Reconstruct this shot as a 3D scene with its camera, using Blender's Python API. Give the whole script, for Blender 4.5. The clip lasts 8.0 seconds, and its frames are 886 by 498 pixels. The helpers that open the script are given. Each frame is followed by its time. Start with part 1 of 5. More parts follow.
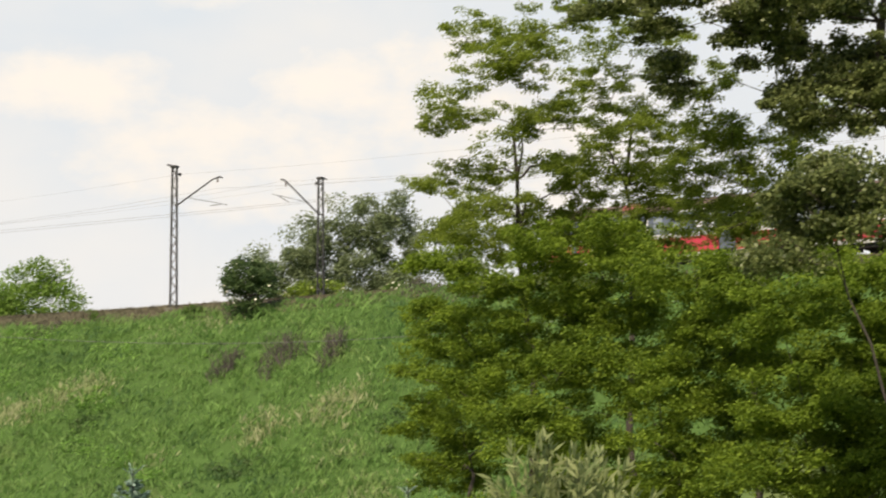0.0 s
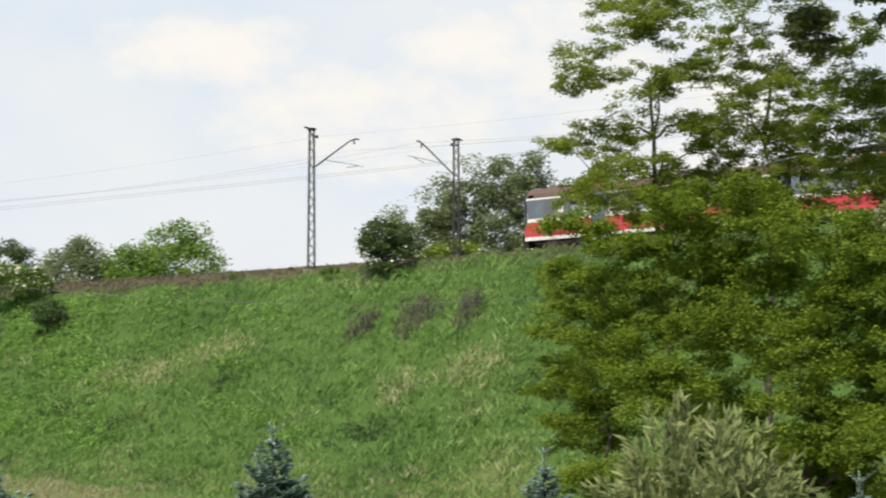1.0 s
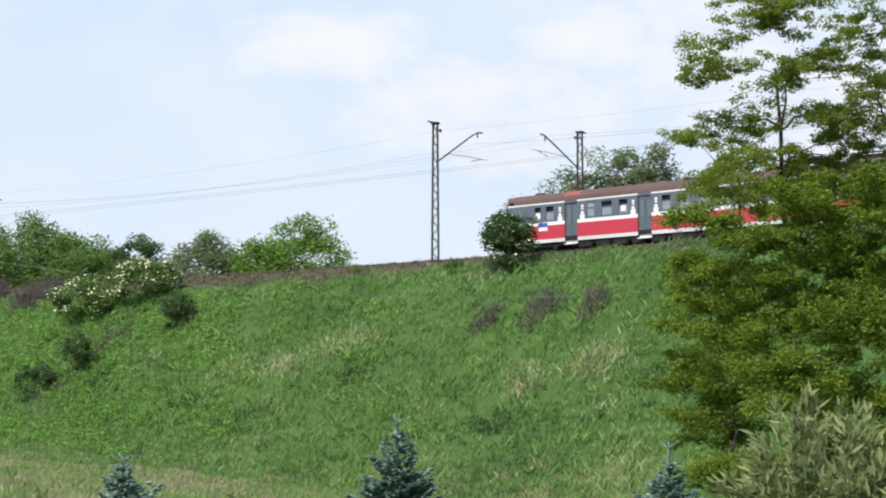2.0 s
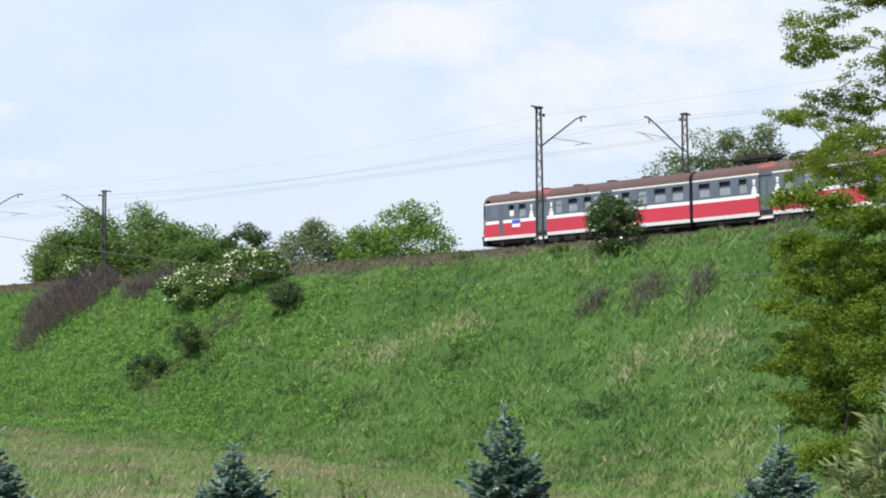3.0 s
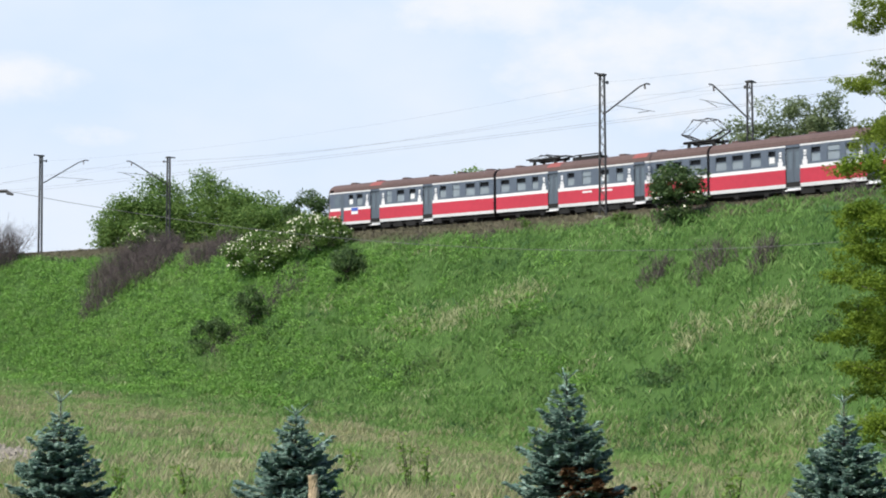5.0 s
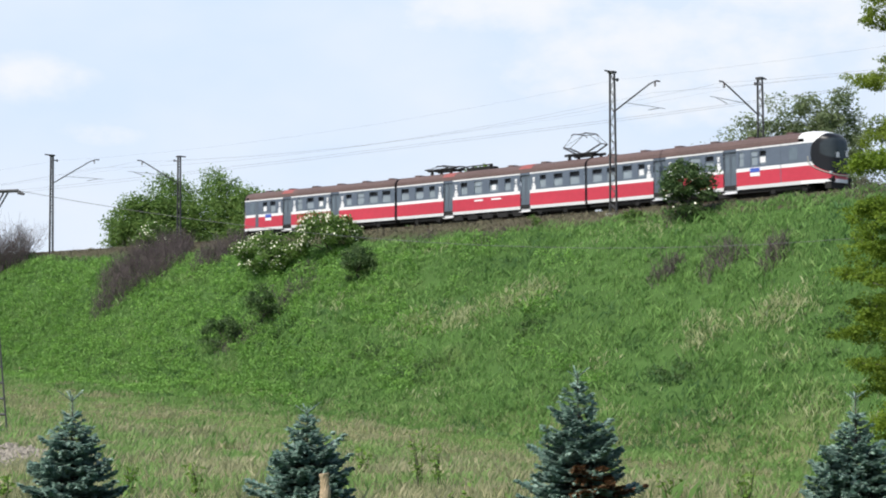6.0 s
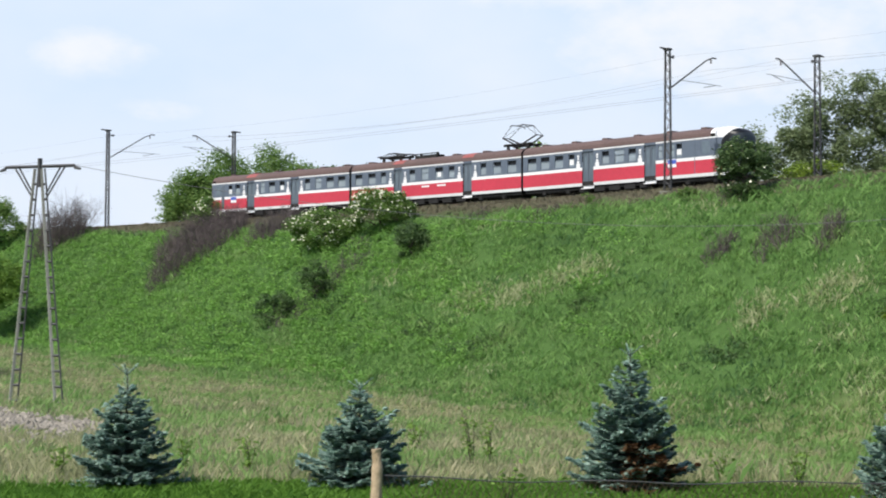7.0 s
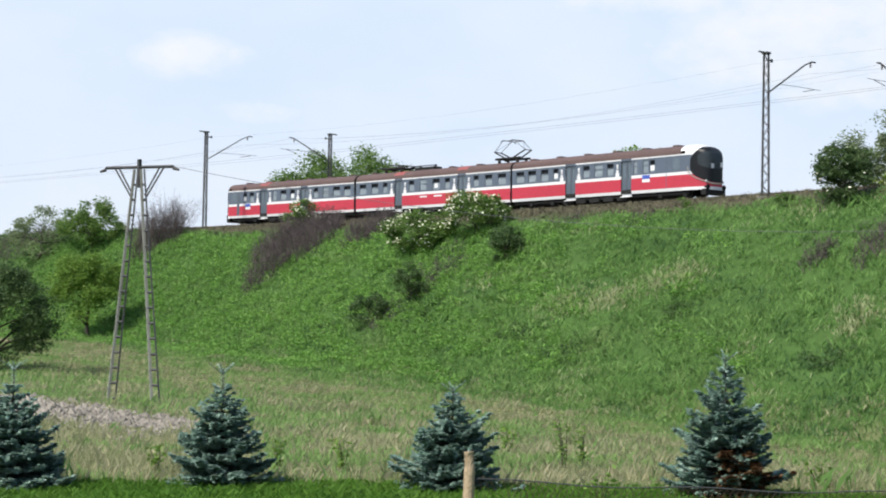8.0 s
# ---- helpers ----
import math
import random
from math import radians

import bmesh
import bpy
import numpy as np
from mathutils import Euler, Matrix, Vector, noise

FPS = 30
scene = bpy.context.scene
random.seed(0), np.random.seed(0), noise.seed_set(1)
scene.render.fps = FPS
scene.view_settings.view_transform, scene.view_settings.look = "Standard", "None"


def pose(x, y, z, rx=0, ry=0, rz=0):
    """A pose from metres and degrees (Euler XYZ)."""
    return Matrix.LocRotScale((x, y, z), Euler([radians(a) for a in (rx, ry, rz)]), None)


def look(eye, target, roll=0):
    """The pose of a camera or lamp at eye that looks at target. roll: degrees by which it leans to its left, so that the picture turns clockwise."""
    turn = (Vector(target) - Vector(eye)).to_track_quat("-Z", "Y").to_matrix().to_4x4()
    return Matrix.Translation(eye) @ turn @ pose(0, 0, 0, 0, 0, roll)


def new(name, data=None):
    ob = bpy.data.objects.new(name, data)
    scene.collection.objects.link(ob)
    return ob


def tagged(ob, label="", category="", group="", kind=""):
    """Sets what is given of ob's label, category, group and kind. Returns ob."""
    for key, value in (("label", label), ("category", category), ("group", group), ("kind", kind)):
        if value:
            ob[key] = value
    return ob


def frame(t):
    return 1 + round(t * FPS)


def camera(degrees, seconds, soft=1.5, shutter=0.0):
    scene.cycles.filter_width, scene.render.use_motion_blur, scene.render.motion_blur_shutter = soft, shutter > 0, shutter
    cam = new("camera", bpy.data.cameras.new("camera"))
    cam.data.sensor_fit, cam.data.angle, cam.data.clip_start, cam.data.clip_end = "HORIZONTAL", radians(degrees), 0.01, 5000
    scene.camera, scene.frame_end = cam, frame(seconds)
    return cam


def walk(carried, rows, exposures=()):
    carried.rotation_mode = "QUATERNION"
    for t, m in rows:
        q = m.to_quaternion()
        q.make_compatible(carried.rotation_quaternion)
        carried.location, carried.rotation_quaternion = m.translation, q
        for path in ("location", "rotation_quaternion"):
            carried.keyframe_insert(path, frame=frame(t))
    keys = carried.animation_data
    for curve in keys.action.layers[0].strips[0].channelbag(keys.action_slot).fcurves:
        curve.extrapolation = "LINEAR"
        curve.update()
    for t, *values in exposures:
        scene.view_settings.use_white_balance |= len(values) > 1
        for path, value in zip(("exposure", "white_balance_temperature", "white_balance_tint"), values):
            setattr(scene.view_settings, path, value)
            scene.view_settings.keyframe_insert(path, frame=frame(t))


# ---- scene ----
# One fixed standpoint beside a lawn, 3.4 m above it; the camera pans after the train.
EYE = Vector((0, 0, 3.4))
cam = camera(29.95, 8.0, soft=1.9, shutter=0.3)


def aim(yaw, pitch, roll):
    """Pose at the standpoint: yaw to the right of +y, pitch upwards, degrees."""
    y, p = radians(yaw), radians(pitch)
    way = Vector((math.sin(y) * math.cos(p), math.cos(y) * math.cos(p), math.sin(p)))
    return look(EYE, EYE + way * 100, roll)


walk(cam, [
    (0.0, aim(17.038, 6.521, -0.529)), (0.5, aim(14.489, 5.511, -0.666)), (1.0, aim(12.313, 5.200, -0.228)),
    (1.5, aim(8.821, 4.972, 0.175)), (1.7, aim(8.661, 5.080, 0.068)), (2.8, aim(4.864, 4.540, -0.373)),
    (3.0, aim(4.375, 4.495, -0.498)), (3.5, aim(3.524, 3.337, -0.426)), (4.0, aim(3.523, 3.836, 0.225)),
    (4.5, aim(3.267, 3.226, 0.143)), (4.7, aim(2.744, 3.425, 0.089)), (5.8, aim(1.830, 3.181, -0.222)),
    (6.0, aim(1.849, 3.311, -0.252)), (6.5, aim(1.627, 3.329, 0.263)), (7.0, aim(0.005, 2.508, 0.226)),
    (7.5, aim(-1.697, 2.568, 0.785)), (8.0, aim(-3.263, 2.582, 0.903)),
], exposures=[(0.0, 0.0, 7800, 12), (0.5, 0.0, 7500, 11), (1.0, 0.0, 7200, 10), (1.5, 0.0, 6500, 10), (3.0, 0.0, 6350, 10), (8.0, 0.0, 6300, 10)])

# ---- light ----
SUN_WAY = Vector((-0.62, -0.58, 1.0)).normalized()
world = bpy.data.worlds.new("world")
scene.world = world
world.use_nodes = True
wn = world.node_tree
sky = wn.nodes.new("ShaderNodeTexSky")
sky.sky_type, sky.sun_disc = "NISHITA", False
sky.sun_elevation = math.asin(SUN_WAY.z)
sky.sun_rotation = math.atan2(SUN_WAY.x, SUN_WAY.y)
sky.air_density, sky.dust_density = 1.0, 1.5
wn.links.new(sky.outputs[0], wn.nodes["Background"].inputs[0])
wn.nodes["Background"].inputs[1].default_value = 0.15
sun = new("sun", bpy.data.lights.new("sun", "SUN"))
sun.data.energy, sun.data.angle, sun.data.color = 5.0, radians(0.6), (1.0, 0.95, 0.86)
sun.matrix_world = look(SUN_WAY * 50, (0, 0, 0))

# ---- the lie of the land: a runs along the railway, q across it ----
DA, DQ = Vector((0.6966, -0.7175, 0)), Vector((0.7175, 0.6966, 0))
TRACK_TURN = math.degrees(math.atan2(-0.7175, 0.6966))
RAIL = 13.55


def aq(a, q, z=0.0):
    v = DA * a + DQ * q
    return Vector((v.x, v.y, z))


def bends(a):
    """Shift of the curving line across its chord; straight beyond both ends of the curve."""
    a = np.asarray(a, float)
    u = (np.clip(a, -165, -50) + 90) / 40
    return 0.85 - 1.36 * u - 1.76 * u ** 2 - 0.096 * np.clip(-165.0 - a, 0, 400) - 0.122 * np.clip(a + 50.0, 0, 120)


def bend(a):
    return float(bends(a))


def bearing(degrees, r):
    """Ground plan place at a bearing from the standpoint."""
    return r * math.sin(radians(degrees)), r * math.cos(radians(degrees))


def smooth(x):
    x = np.clip(x, 0, 1)
    return x * x * (3 - 2 * x)


def waves(x, y, size, seed):
    """Cheap smooth unevenness, -1 to 1, from a few crossing waves."""
    r = np.random.RandomState(seed)
    out = 0
    for k in range(7):
        w, p, f = r.uniform(0, 6.28), r.uniform(0, 6.28), r.uniform(0.6, 1.7) / size
        out = out + np.sin((x * math.cos(w) + y * math.sin(w)) * f * 6.28 + p)
    return out / 4.0


def lay(x, y):
    """Height of the bare ground: lawn, meadow, embankment, land behind it."""
    x, y = np.asarray(x, float), np.asarray(y, float)
    a, q = x * 0.6966 - y * 0.7175, x * 0.7175 + y * 0.6966
    q = q - bends(a) * smooth((q - 55) / 25)
    low = np.clip(-2.7 - (a + 50) * 0.0433, -4.2, 1.2) * smooth((q - 27) / 40)
    toe = 94.5 - 1.38 * (12.95 - low)
    s = np.clip((q - toe) / (94.5 - toe), 0, 1)
    s = s - 0.06 * np.sin(2 * np.pi * s)
    z = low + (12.95 - low) * s
    return z - 11 * np.clip((q - 109) / 25, 0, 1)


def ground_z(x, y):
    a, q = x * 0.6966 - y * 0.7175, x * 0.7175 + y * 0.6966
    rough = smooth((q - 29) / 8.0) * (1 - smooth((q - 93.0) / 1.5))
    return lay(x, y) + rough * (0.20 * waves(x, y, 5.0, 3) + 0.17 * waves(x, y, 2.3, 4))


def gz(x, y):
    return float(ground_z(np.array([x]), np.array([y]))[0])


# ---- materials ----
def material(name, color, rough=0.6, metal=0.0, vary=0.25, scale=3.0, bump=0.0, island=0.0, spec=0.5, coords="Object", second=None, fine=None):
    """Principled surface: two scales of noise move the colour, a third gives relief."""
    m = bpy.data.materials.new(name)
    m.use_nodes = True
    nt = m.node_tree
    n, l = nt.nodes, nt.links
    b = n["Principled BSDF"]
    b.inputs["Roughness"].default_value, b.inputs["Metallic"].default_value = rough, metal
    b.inputs["Specular IOR Level"].default_value = spec
    tc = n.new("ShaderNodeTexCoord")
    big, small = n.new("ShaderNodeTexNoise"), n.new("ShaderNodeTexNoise")
    big.inputs["Scale"].default_value, small.inputs["Scale"].default_value = scale * 0.18, fine or scale * 2.5
    big.inputs["Detail"].default_value, small.inputs["Detail"].default_value = 4, 5
    for t in (big, small):
        l.new(tc.outputs[coords], t.inputs["Vector"])
    add = n.new("ShaderNodeMath")
    add.operation = "ADD"
    l.new(big.outputs[0], add.inputs[0])
    l.new(small.outputs[0], add.inputs[1])
    value = add.outputs[0]
    if island:
        geo = n.new("ShaderNodeNewGeometry")
        mul = n.new("ShaderNodeMath")
        mul.operation, mul.inputs[1].default_value, mul.inputs[2].default_value = "MULTIPLY_ADD", island, -island / 2
        l.new(geo.outputs["Random Per Island"], mul.inputs[0])
        more = n.new("ShaderNodeMath")
        more.operation = "ADD"
        l.new(mul.outputs[0], more.inputs[0])
        l.new(value, more.inputs[1])
        value = more.outputs[0]
    ramp = n.new("ShaderNodeMapRange")
    ramp.inputs["From Min"].default_value, ramp.inputs["From Max"].default_value = 0.55, 1.45
    l.new(value, ramp.inputs["Value"])
    mix = n.new("ShaderNodeMix")
    mix.data_type = "RGBA"
    other = second or tuple(c * (1 + vary) for c in color)
    mix.inputs[6].default_value = (*[c * (1 - vary) for c in color], 1)
    mix.inputs[7].default_value = (*other, 1)
    l.new(ramp.outputs[0], mix.inputs[0])
    l.new(mix.outputs[2], b.inputs["Base Color"])
    if bump:
        bp = n.new("ShaderNodeBump")
        bp.inputs["Strength"].default_value, bp.inputs["Distance"].default_value = bump, 0.05
        l.new(small.outputs[0], bp.inputs["Height"])
        l.new(bp.outputs[0], b.inputs["Normal"])
    return m


def leafy(name, dark, light, rough=0.5, through_light=0.35, scale=0.25, fine=1.4, island=0.9):
    """Leaf surface: colour by leaf and by place in the crown, some light passes through."""
    m = material(name, dark, rough, 0, 0.0, scale, 0, island, 0.3, "Object", light, fine=fine)
    nt = m.node_tree
    n, l = nt.nodes, nt.links
    b, out = n["Principled BSDF"], n["Material Output"]
    col = b.inputs["Base Color"].links[0].from_socket
    tr = n.new("ShaderNodeBsdfTranslucent")
    l.new(col, tr.inputs["Color"])
    mix = n.new("ShaderNodeMixShader")
    mix.inputs[0].default_value = through_light
    l.new(b.outputs[0], mix.inputs[1])
    l.new(tr.outputs[0], mix.inputs[2])
    l.new(mix.outputs[0], out.inputs["Surface"])
    return m


def glass_pane(name, tint):
    m = bpy.data.materials.new(name)
    m.use_nodes = True
    b = m.node_tree.nodes["Principled BSDF"]
    b.inputs["Base Color"].default_value = (*tint, 1)
    b.inputs["Roughness"].default_value, b.inputs["Transmission Weight"].default_value = 0.05, 0.6
    b.inputs["IOR"].default_value = 1.45
    return m


M_BARK = material("bark", (0.055, 0.045, 0.035), 0.9, 0, 0.4, 6, 0.6)
M_TWIG = material("dry_twigs", (0.100, 0.080, 0.076), 0.9, 0, 0.35, 1.0, 0, 0.8)
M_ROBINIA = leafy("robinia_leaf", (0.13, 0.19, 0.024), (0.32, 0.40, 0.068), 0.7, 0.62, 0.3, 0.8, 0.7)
# darker robinia leaf for low bushes, bank-foot shade put into the colour
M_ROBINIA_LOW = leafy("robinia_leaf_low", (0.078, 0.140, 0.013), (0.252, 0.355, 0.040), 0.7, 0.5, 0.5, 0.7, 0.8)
M_POPLAR = leafy("poplar_leaf", (0.07, 0.10, 0.030), (0.26, 0.30, 0.11), 0.35, 0.45)
M_WILLOW = leafy("silver_leaf", (0.14, 0.19, 0.07), (0.36, 0.40, 0.18), 0.6, 0.4, 1.5, 3.0)
M_SPRUCE = leafy("spruce_needle", (0.13, 0.235, 0.195), (0.47, 0.61, 0.52), 0.7, 0.35, 2.5, 5.0, 1.0)
M_BROWN_NEEDLE = leafy("dead_needle", (0.12, 0.07, 0.035), (0.30, 0.17, 0.085), 0.7, 0.2)
M_ELDER = leafy("elder_leaf", (0.085, 0.165, 0.04), (0.22, 0.33, 0.085), 0.65, 0.5)
M_DARKLEAF = leafy("dark_leaf", (0.048, 0.095, 0.035), (0.135, 0.205, 0.072), 0.6, 0.4)
M_FARLEAF = leafy("far_leaf", (0.15, 0.20, 0.10), (0.29, 0.35, 0.18), 0.65, 0.5)
M_GREENLEAF = leafy("bright_leaf", (0.12, 0.22, 0.038), (0.25, 0.39, 0.075), 0.6, 0.45)
M_WEED = leafy("weed_leaf", (0.145, 0.305, 0.058), (0.285, 0.49, 0.115), 0.6, 0.45)
M_YELLOWLEAF = leafy("yellow_leaf", (0.12, 0.20, 0.02), (0.28, 0.38, 0.05), 0.5, 0.35)
M_FLOWER = material("cream_blossom", (0.74, 0.72, 0.56), 0.7, 0, 0.1, 2, 0)
M_STRAW = material("dry_grass", (0.125, 0.115, 0.070), 0.9, 0, 0.35, 1.0, 0, 0.8)
M_GRASS = leafy("grass_blade", (0.120, 0.245, 0.062), (0.255, 0.420, 0.122), 0.7, 0.45, 0.6, 0.5, 0.6)
M_GRASSLIGHT = leafy("light_grass_blade", (0.19, 0.33, 0.095), (0.32, 0.45, 0.16), 0.7, 0.45, 0.8, 0.6, 0.6)
M_GRASSDARK = leafy("dark_grass_blade", (0.055, 0.130, 0.045), (0.130, 0.245, 0.080), 0.7, 0.4, 0.6, 0.6, 0.6)
M_MEADOW = leafy("meadow_blade", (0.24, 0.275, 0.13), (0.54, 0.495, 0.31), 0.7, 0.45, 1.2, 0.5, 0.9)
M_LAWN = leafy("lawn_blade", (0.075, 0.18, 0.02), (0.14, 0.27, 0.035), 0.6, 0.4, 0.6)
M_PALE = leafy("pale_grass_head", (0.33, 0.39, 0.17), (0.60, 0.60, 0.37), 0.7, 0.45)
M_STEEL = material("mast_steel", (0.060, 0.060, 0.062), 0.7, 0.0, 0.35, 4, 0.2)
M_WIRE = material("wire", (0.20, 0.20, 0.20), 0.6, 0.3, 0.1, 2)
M_CONCRETE = material("concrete", (0.27, 0.27, 0.235), 0.85, 0, 0.25, 3, 0.3)
M_BALLAST = material("ballast", (0.085, 0.072, 0.058), 0.95, 0, 0.4, 2, 0.8)
M_RAIL = material("rail_steel", (0.16, 0.11, 0.08), 0.5, 0.7, 0.3, 3)
M_SOIL = material("broken_soil", (0.235, 0.21, 0.172), 0.95, 0, 0.5, 3, 0.6, 0.5)
M_WOOD = material("post_wood", (0.36, 0.27, 0.17), 0.8, 0, 0.35, 8, 0.5)
M_RED = material("red_paint", (0.45, 0.034, 0.058), 0.42, 0, 0.12, 1.2)
M_GREY = material("blue_grey_paint", (0.095, 0.118, 0.155), 0.42, 0, 0.14, 1.2)
M_WHITE = material("white_paint", (0.70, 0.70, 0.70), 0.45, 0, 0.10, 2)
M_ROOF = material("brown_roof_paint", (0.105, 0.066, 0.060), 0.75, 0, 0.25, 1.5, 0.1)
M_ROOFRED = material("faded_red_paint", (0.27, 0.075, 0.066), 0.6, 0, 0.2, 2)
M_DOOR = material("door_paint", (0.085, 0.105, 0.13), 0.45, 0, 0.12, 2)
M_UNDER = material("underframe", (0.014, 0.0135, 0.013), 0.8, 0.2, 0.4, 3)
M_BLACK = material("black_mask", (0.012, 0.013, 0.016), 0.35, 0, 0.1, 2, spec=0.2)
M_GLASS = glass_pane("window_glass", (0.50, 0.58, 0.64))
M_SCREEN = material("windscreen", (0.030, 0.038, 0.044), 0.2, 0, 0.3, 1, spec=0.2)
M_DOORGLASS = material("door_glass", (0.11, 0.14, 0.17), 0.12, 0, 0.2, 1)
M_SEAT = material("interior", (0.10, 0.11, 0.13), 0.7, 0, 0.3, 2)
M_BLUE = material("blue_sign", (0.05, 0.10, 0.42), 0.5, 0, 0.1, 3)
M_LAMPGLASS = material("lamp_glass", (0.5, 0.5, 0.48), 0.15, 0, 0.1, 3)
M_CERAMIC = material("insulator", (0.16, 0.07, 0.05), 0.3, 0, 0.15, 3)


# ---- mesh building ----
class Build:
    """Collects vertices and faces of one mesh."""

    def __init__(self):
        self.v, self.f, self.m = [], [], []

    def face(self, pts, mat=0):
        k = len(self.v)
        self.v += [tuple(p) for p in pts]
        self.f.append(tuple(range(k, k + len(pts))))
        self.m.append(mat)

    def box(self, x0, x1, y0, y1, z0, z1, mat=0, chamfer=0.0):
        """Box with its upright edges cut off by chamfer."""
        c = chamfer
        if c:
            ring = [(x0 + c, y0), (x1 - c, y0), (x1, y0 + c), (x1, y1 - c), (x1 - c, y1), (x0 + c, y1), (x0, y1 - c), (x0, y0 + c)]
        else:
            ring = [(x0, y0), (x1, y0), (x1, y1), (x0, y1)]
        k, n = len(self.v), len(ring)
        self.v += [(x, y, z0) for x, y in ring] + [(x, y, z1) for x, y in ring]
        self.f += [tuple(k + i for i in reversed(range(n))), tuple(k + n + i for i in range(n))]
        self.f += [(k + i, k + (i + 1) % n, k + n + (i + 1) % n, k + n + i) for i in range(n)]
        self.m += [mat] * (n + 2)

    def tube(self, pts, radii, sides=6, mat=0):
        pts = [Vector(p) for p in pts]
        if not hasattr(radii, "__len__"):
            radii = [radii] * len(pts)
        k = len(self.v)
        for i, p in enumerate(pts):
            t = (pts[min(i + 1, len(pts) - 1)] - pts[max(i - 1, 0)]).normalized()
            u = t.cross(Vector((0, 0, 1)))
            u = u.normalized() if u.length > 0.05 else Vector((1, 0, 0))
            w = t.cross(u)
            for s in range(sides):
                e = 2 * math.pi * s / sides
                self.v.append(tuple(p + (u * math.cos(e) + w * math.sin(e)) * radii[i]))
        for i in range(len(pts) - 1):
            for s in range(sides):
                n = (s + 1) % sides
                self.f.append((k + i * sides + s, k + i * sides + n, k + (i + 1) * sides + n, k + (i + 1) * sides + s))
                self.m.append(mat)
        self.f.append(tuple(k + s for s in reversed(range(sides))))
        self.f.append(tuple(k + (len(pts) - 1) * sides + s for s in range(sides)))
        self.m += [mat, mat]

    def beam(self, p, q, w, mat=0):
        self.tube([p, q], w / 1.41, 4, mat)


def mesh_of(name, b, mats, soft=False):
    me = bpy.data.meshes.new(name)
    me.from_pydata(b.v, [], b.f)
    for m in mats if isinstance(mats, (list, tuple)) else [mats]:
        me.materials.append(m)
    me.polygons.foreach_set("material_index", b.m)
    if soft:
        me.polygons.foreach_set("use_smooth", [True] * len(me.polygons))
    me.update()
    return me


def part(name, b, mats, parent=None, label="", soft=False, kind=""):
    ob = new(name, mesh_of(name, b, mats, soft))
    ob.parent = parent
    return tagged(ob, label, kind=kind)


def thing(name, place, label, category, group="", kind="", turn=0):
    ob = new(name)
    ob.empty_display_size = 0.3
    ob.matrix_basis = pose(*place, 0, 0, turn)
    return tagged(ob, label, category, group, kind)


def quads(name, corners, mat, parent=None, label="", kind=""):
    """One mesh of loose four-cornered leaves or blades; corners: n x 4 x 3."""
    n = len(corners)
    me = bpy.data.meshes.new(name)
    me.vertices.add(n * 4)
    me.vertices.foreach_set("co", np.ascontiguousarray(corners, dtype=np.float32).ravel())
    me.loops.add(n * 4)
    me.loops.foreach_set("vertex_index", np.arange(n * 4, dtype=np.int32))
    me.polygons.add(n)
    me.polygons.foreach_set("loop_start", np.arange(0, n * 4, 4, dtype=np.int32))
    me.materials.append(mat)
    me.update(calc_edges=True)
    ob = new(name, me)
    ob.parent = parent
    return tagged(ob, label, kind=kind)


def unit(v):
    return v / np.maximum(np.linalg.norm(v, axis=-1, keepdims=True), 1e-9)


def leaves(rng, centres, size, slim=0.5, droop=0.2, flat=0.9):
    """Leaf outlines (pointed, four corners, slightly folded) round the given centres."""
    n = len(centres)
    way = unit(rng.normal(size=(n, 3)) * [1, 1, 0.6] - [0, 0, droop])
    side = unit(np.cross(way, unit(rng.normal(size=(n, 3)) * [flat, flat, 0.2] + [0, 0, 1])))
    s = (size * rng.uniform(0.6, 1.35, n))[:, None]
    up = np.cross(side, way)
    base, tip = centres - way * s * 0.5, centres + way * s * 0.5
    l = centres - side * s * slim * 0.5 + up * s * 0.08
    r = centres + side * s * slim * 0.5 + up * s * 0.08
    return np.stack([base, r, tip, l], 1)


def puffs(rng, clumps, per, spread=1.0):
    """Leaf places in and near the surface of foliage clumps (x, y, z, rx, ry, rz)."""
    c = np.repeat(np.asarray(clumps, float), per, axis=0)
    d = unit(rng.normal(size=(len(c), 3)))
    k = rng.uniform(0.15, 1, len(c))[:, None] ** 0.4 * spread
    k = k * (1 + 0.18 * rng.normal(size=(len(c), 1)))
    return c[:, :3] + d * k * c[:, 3:6]


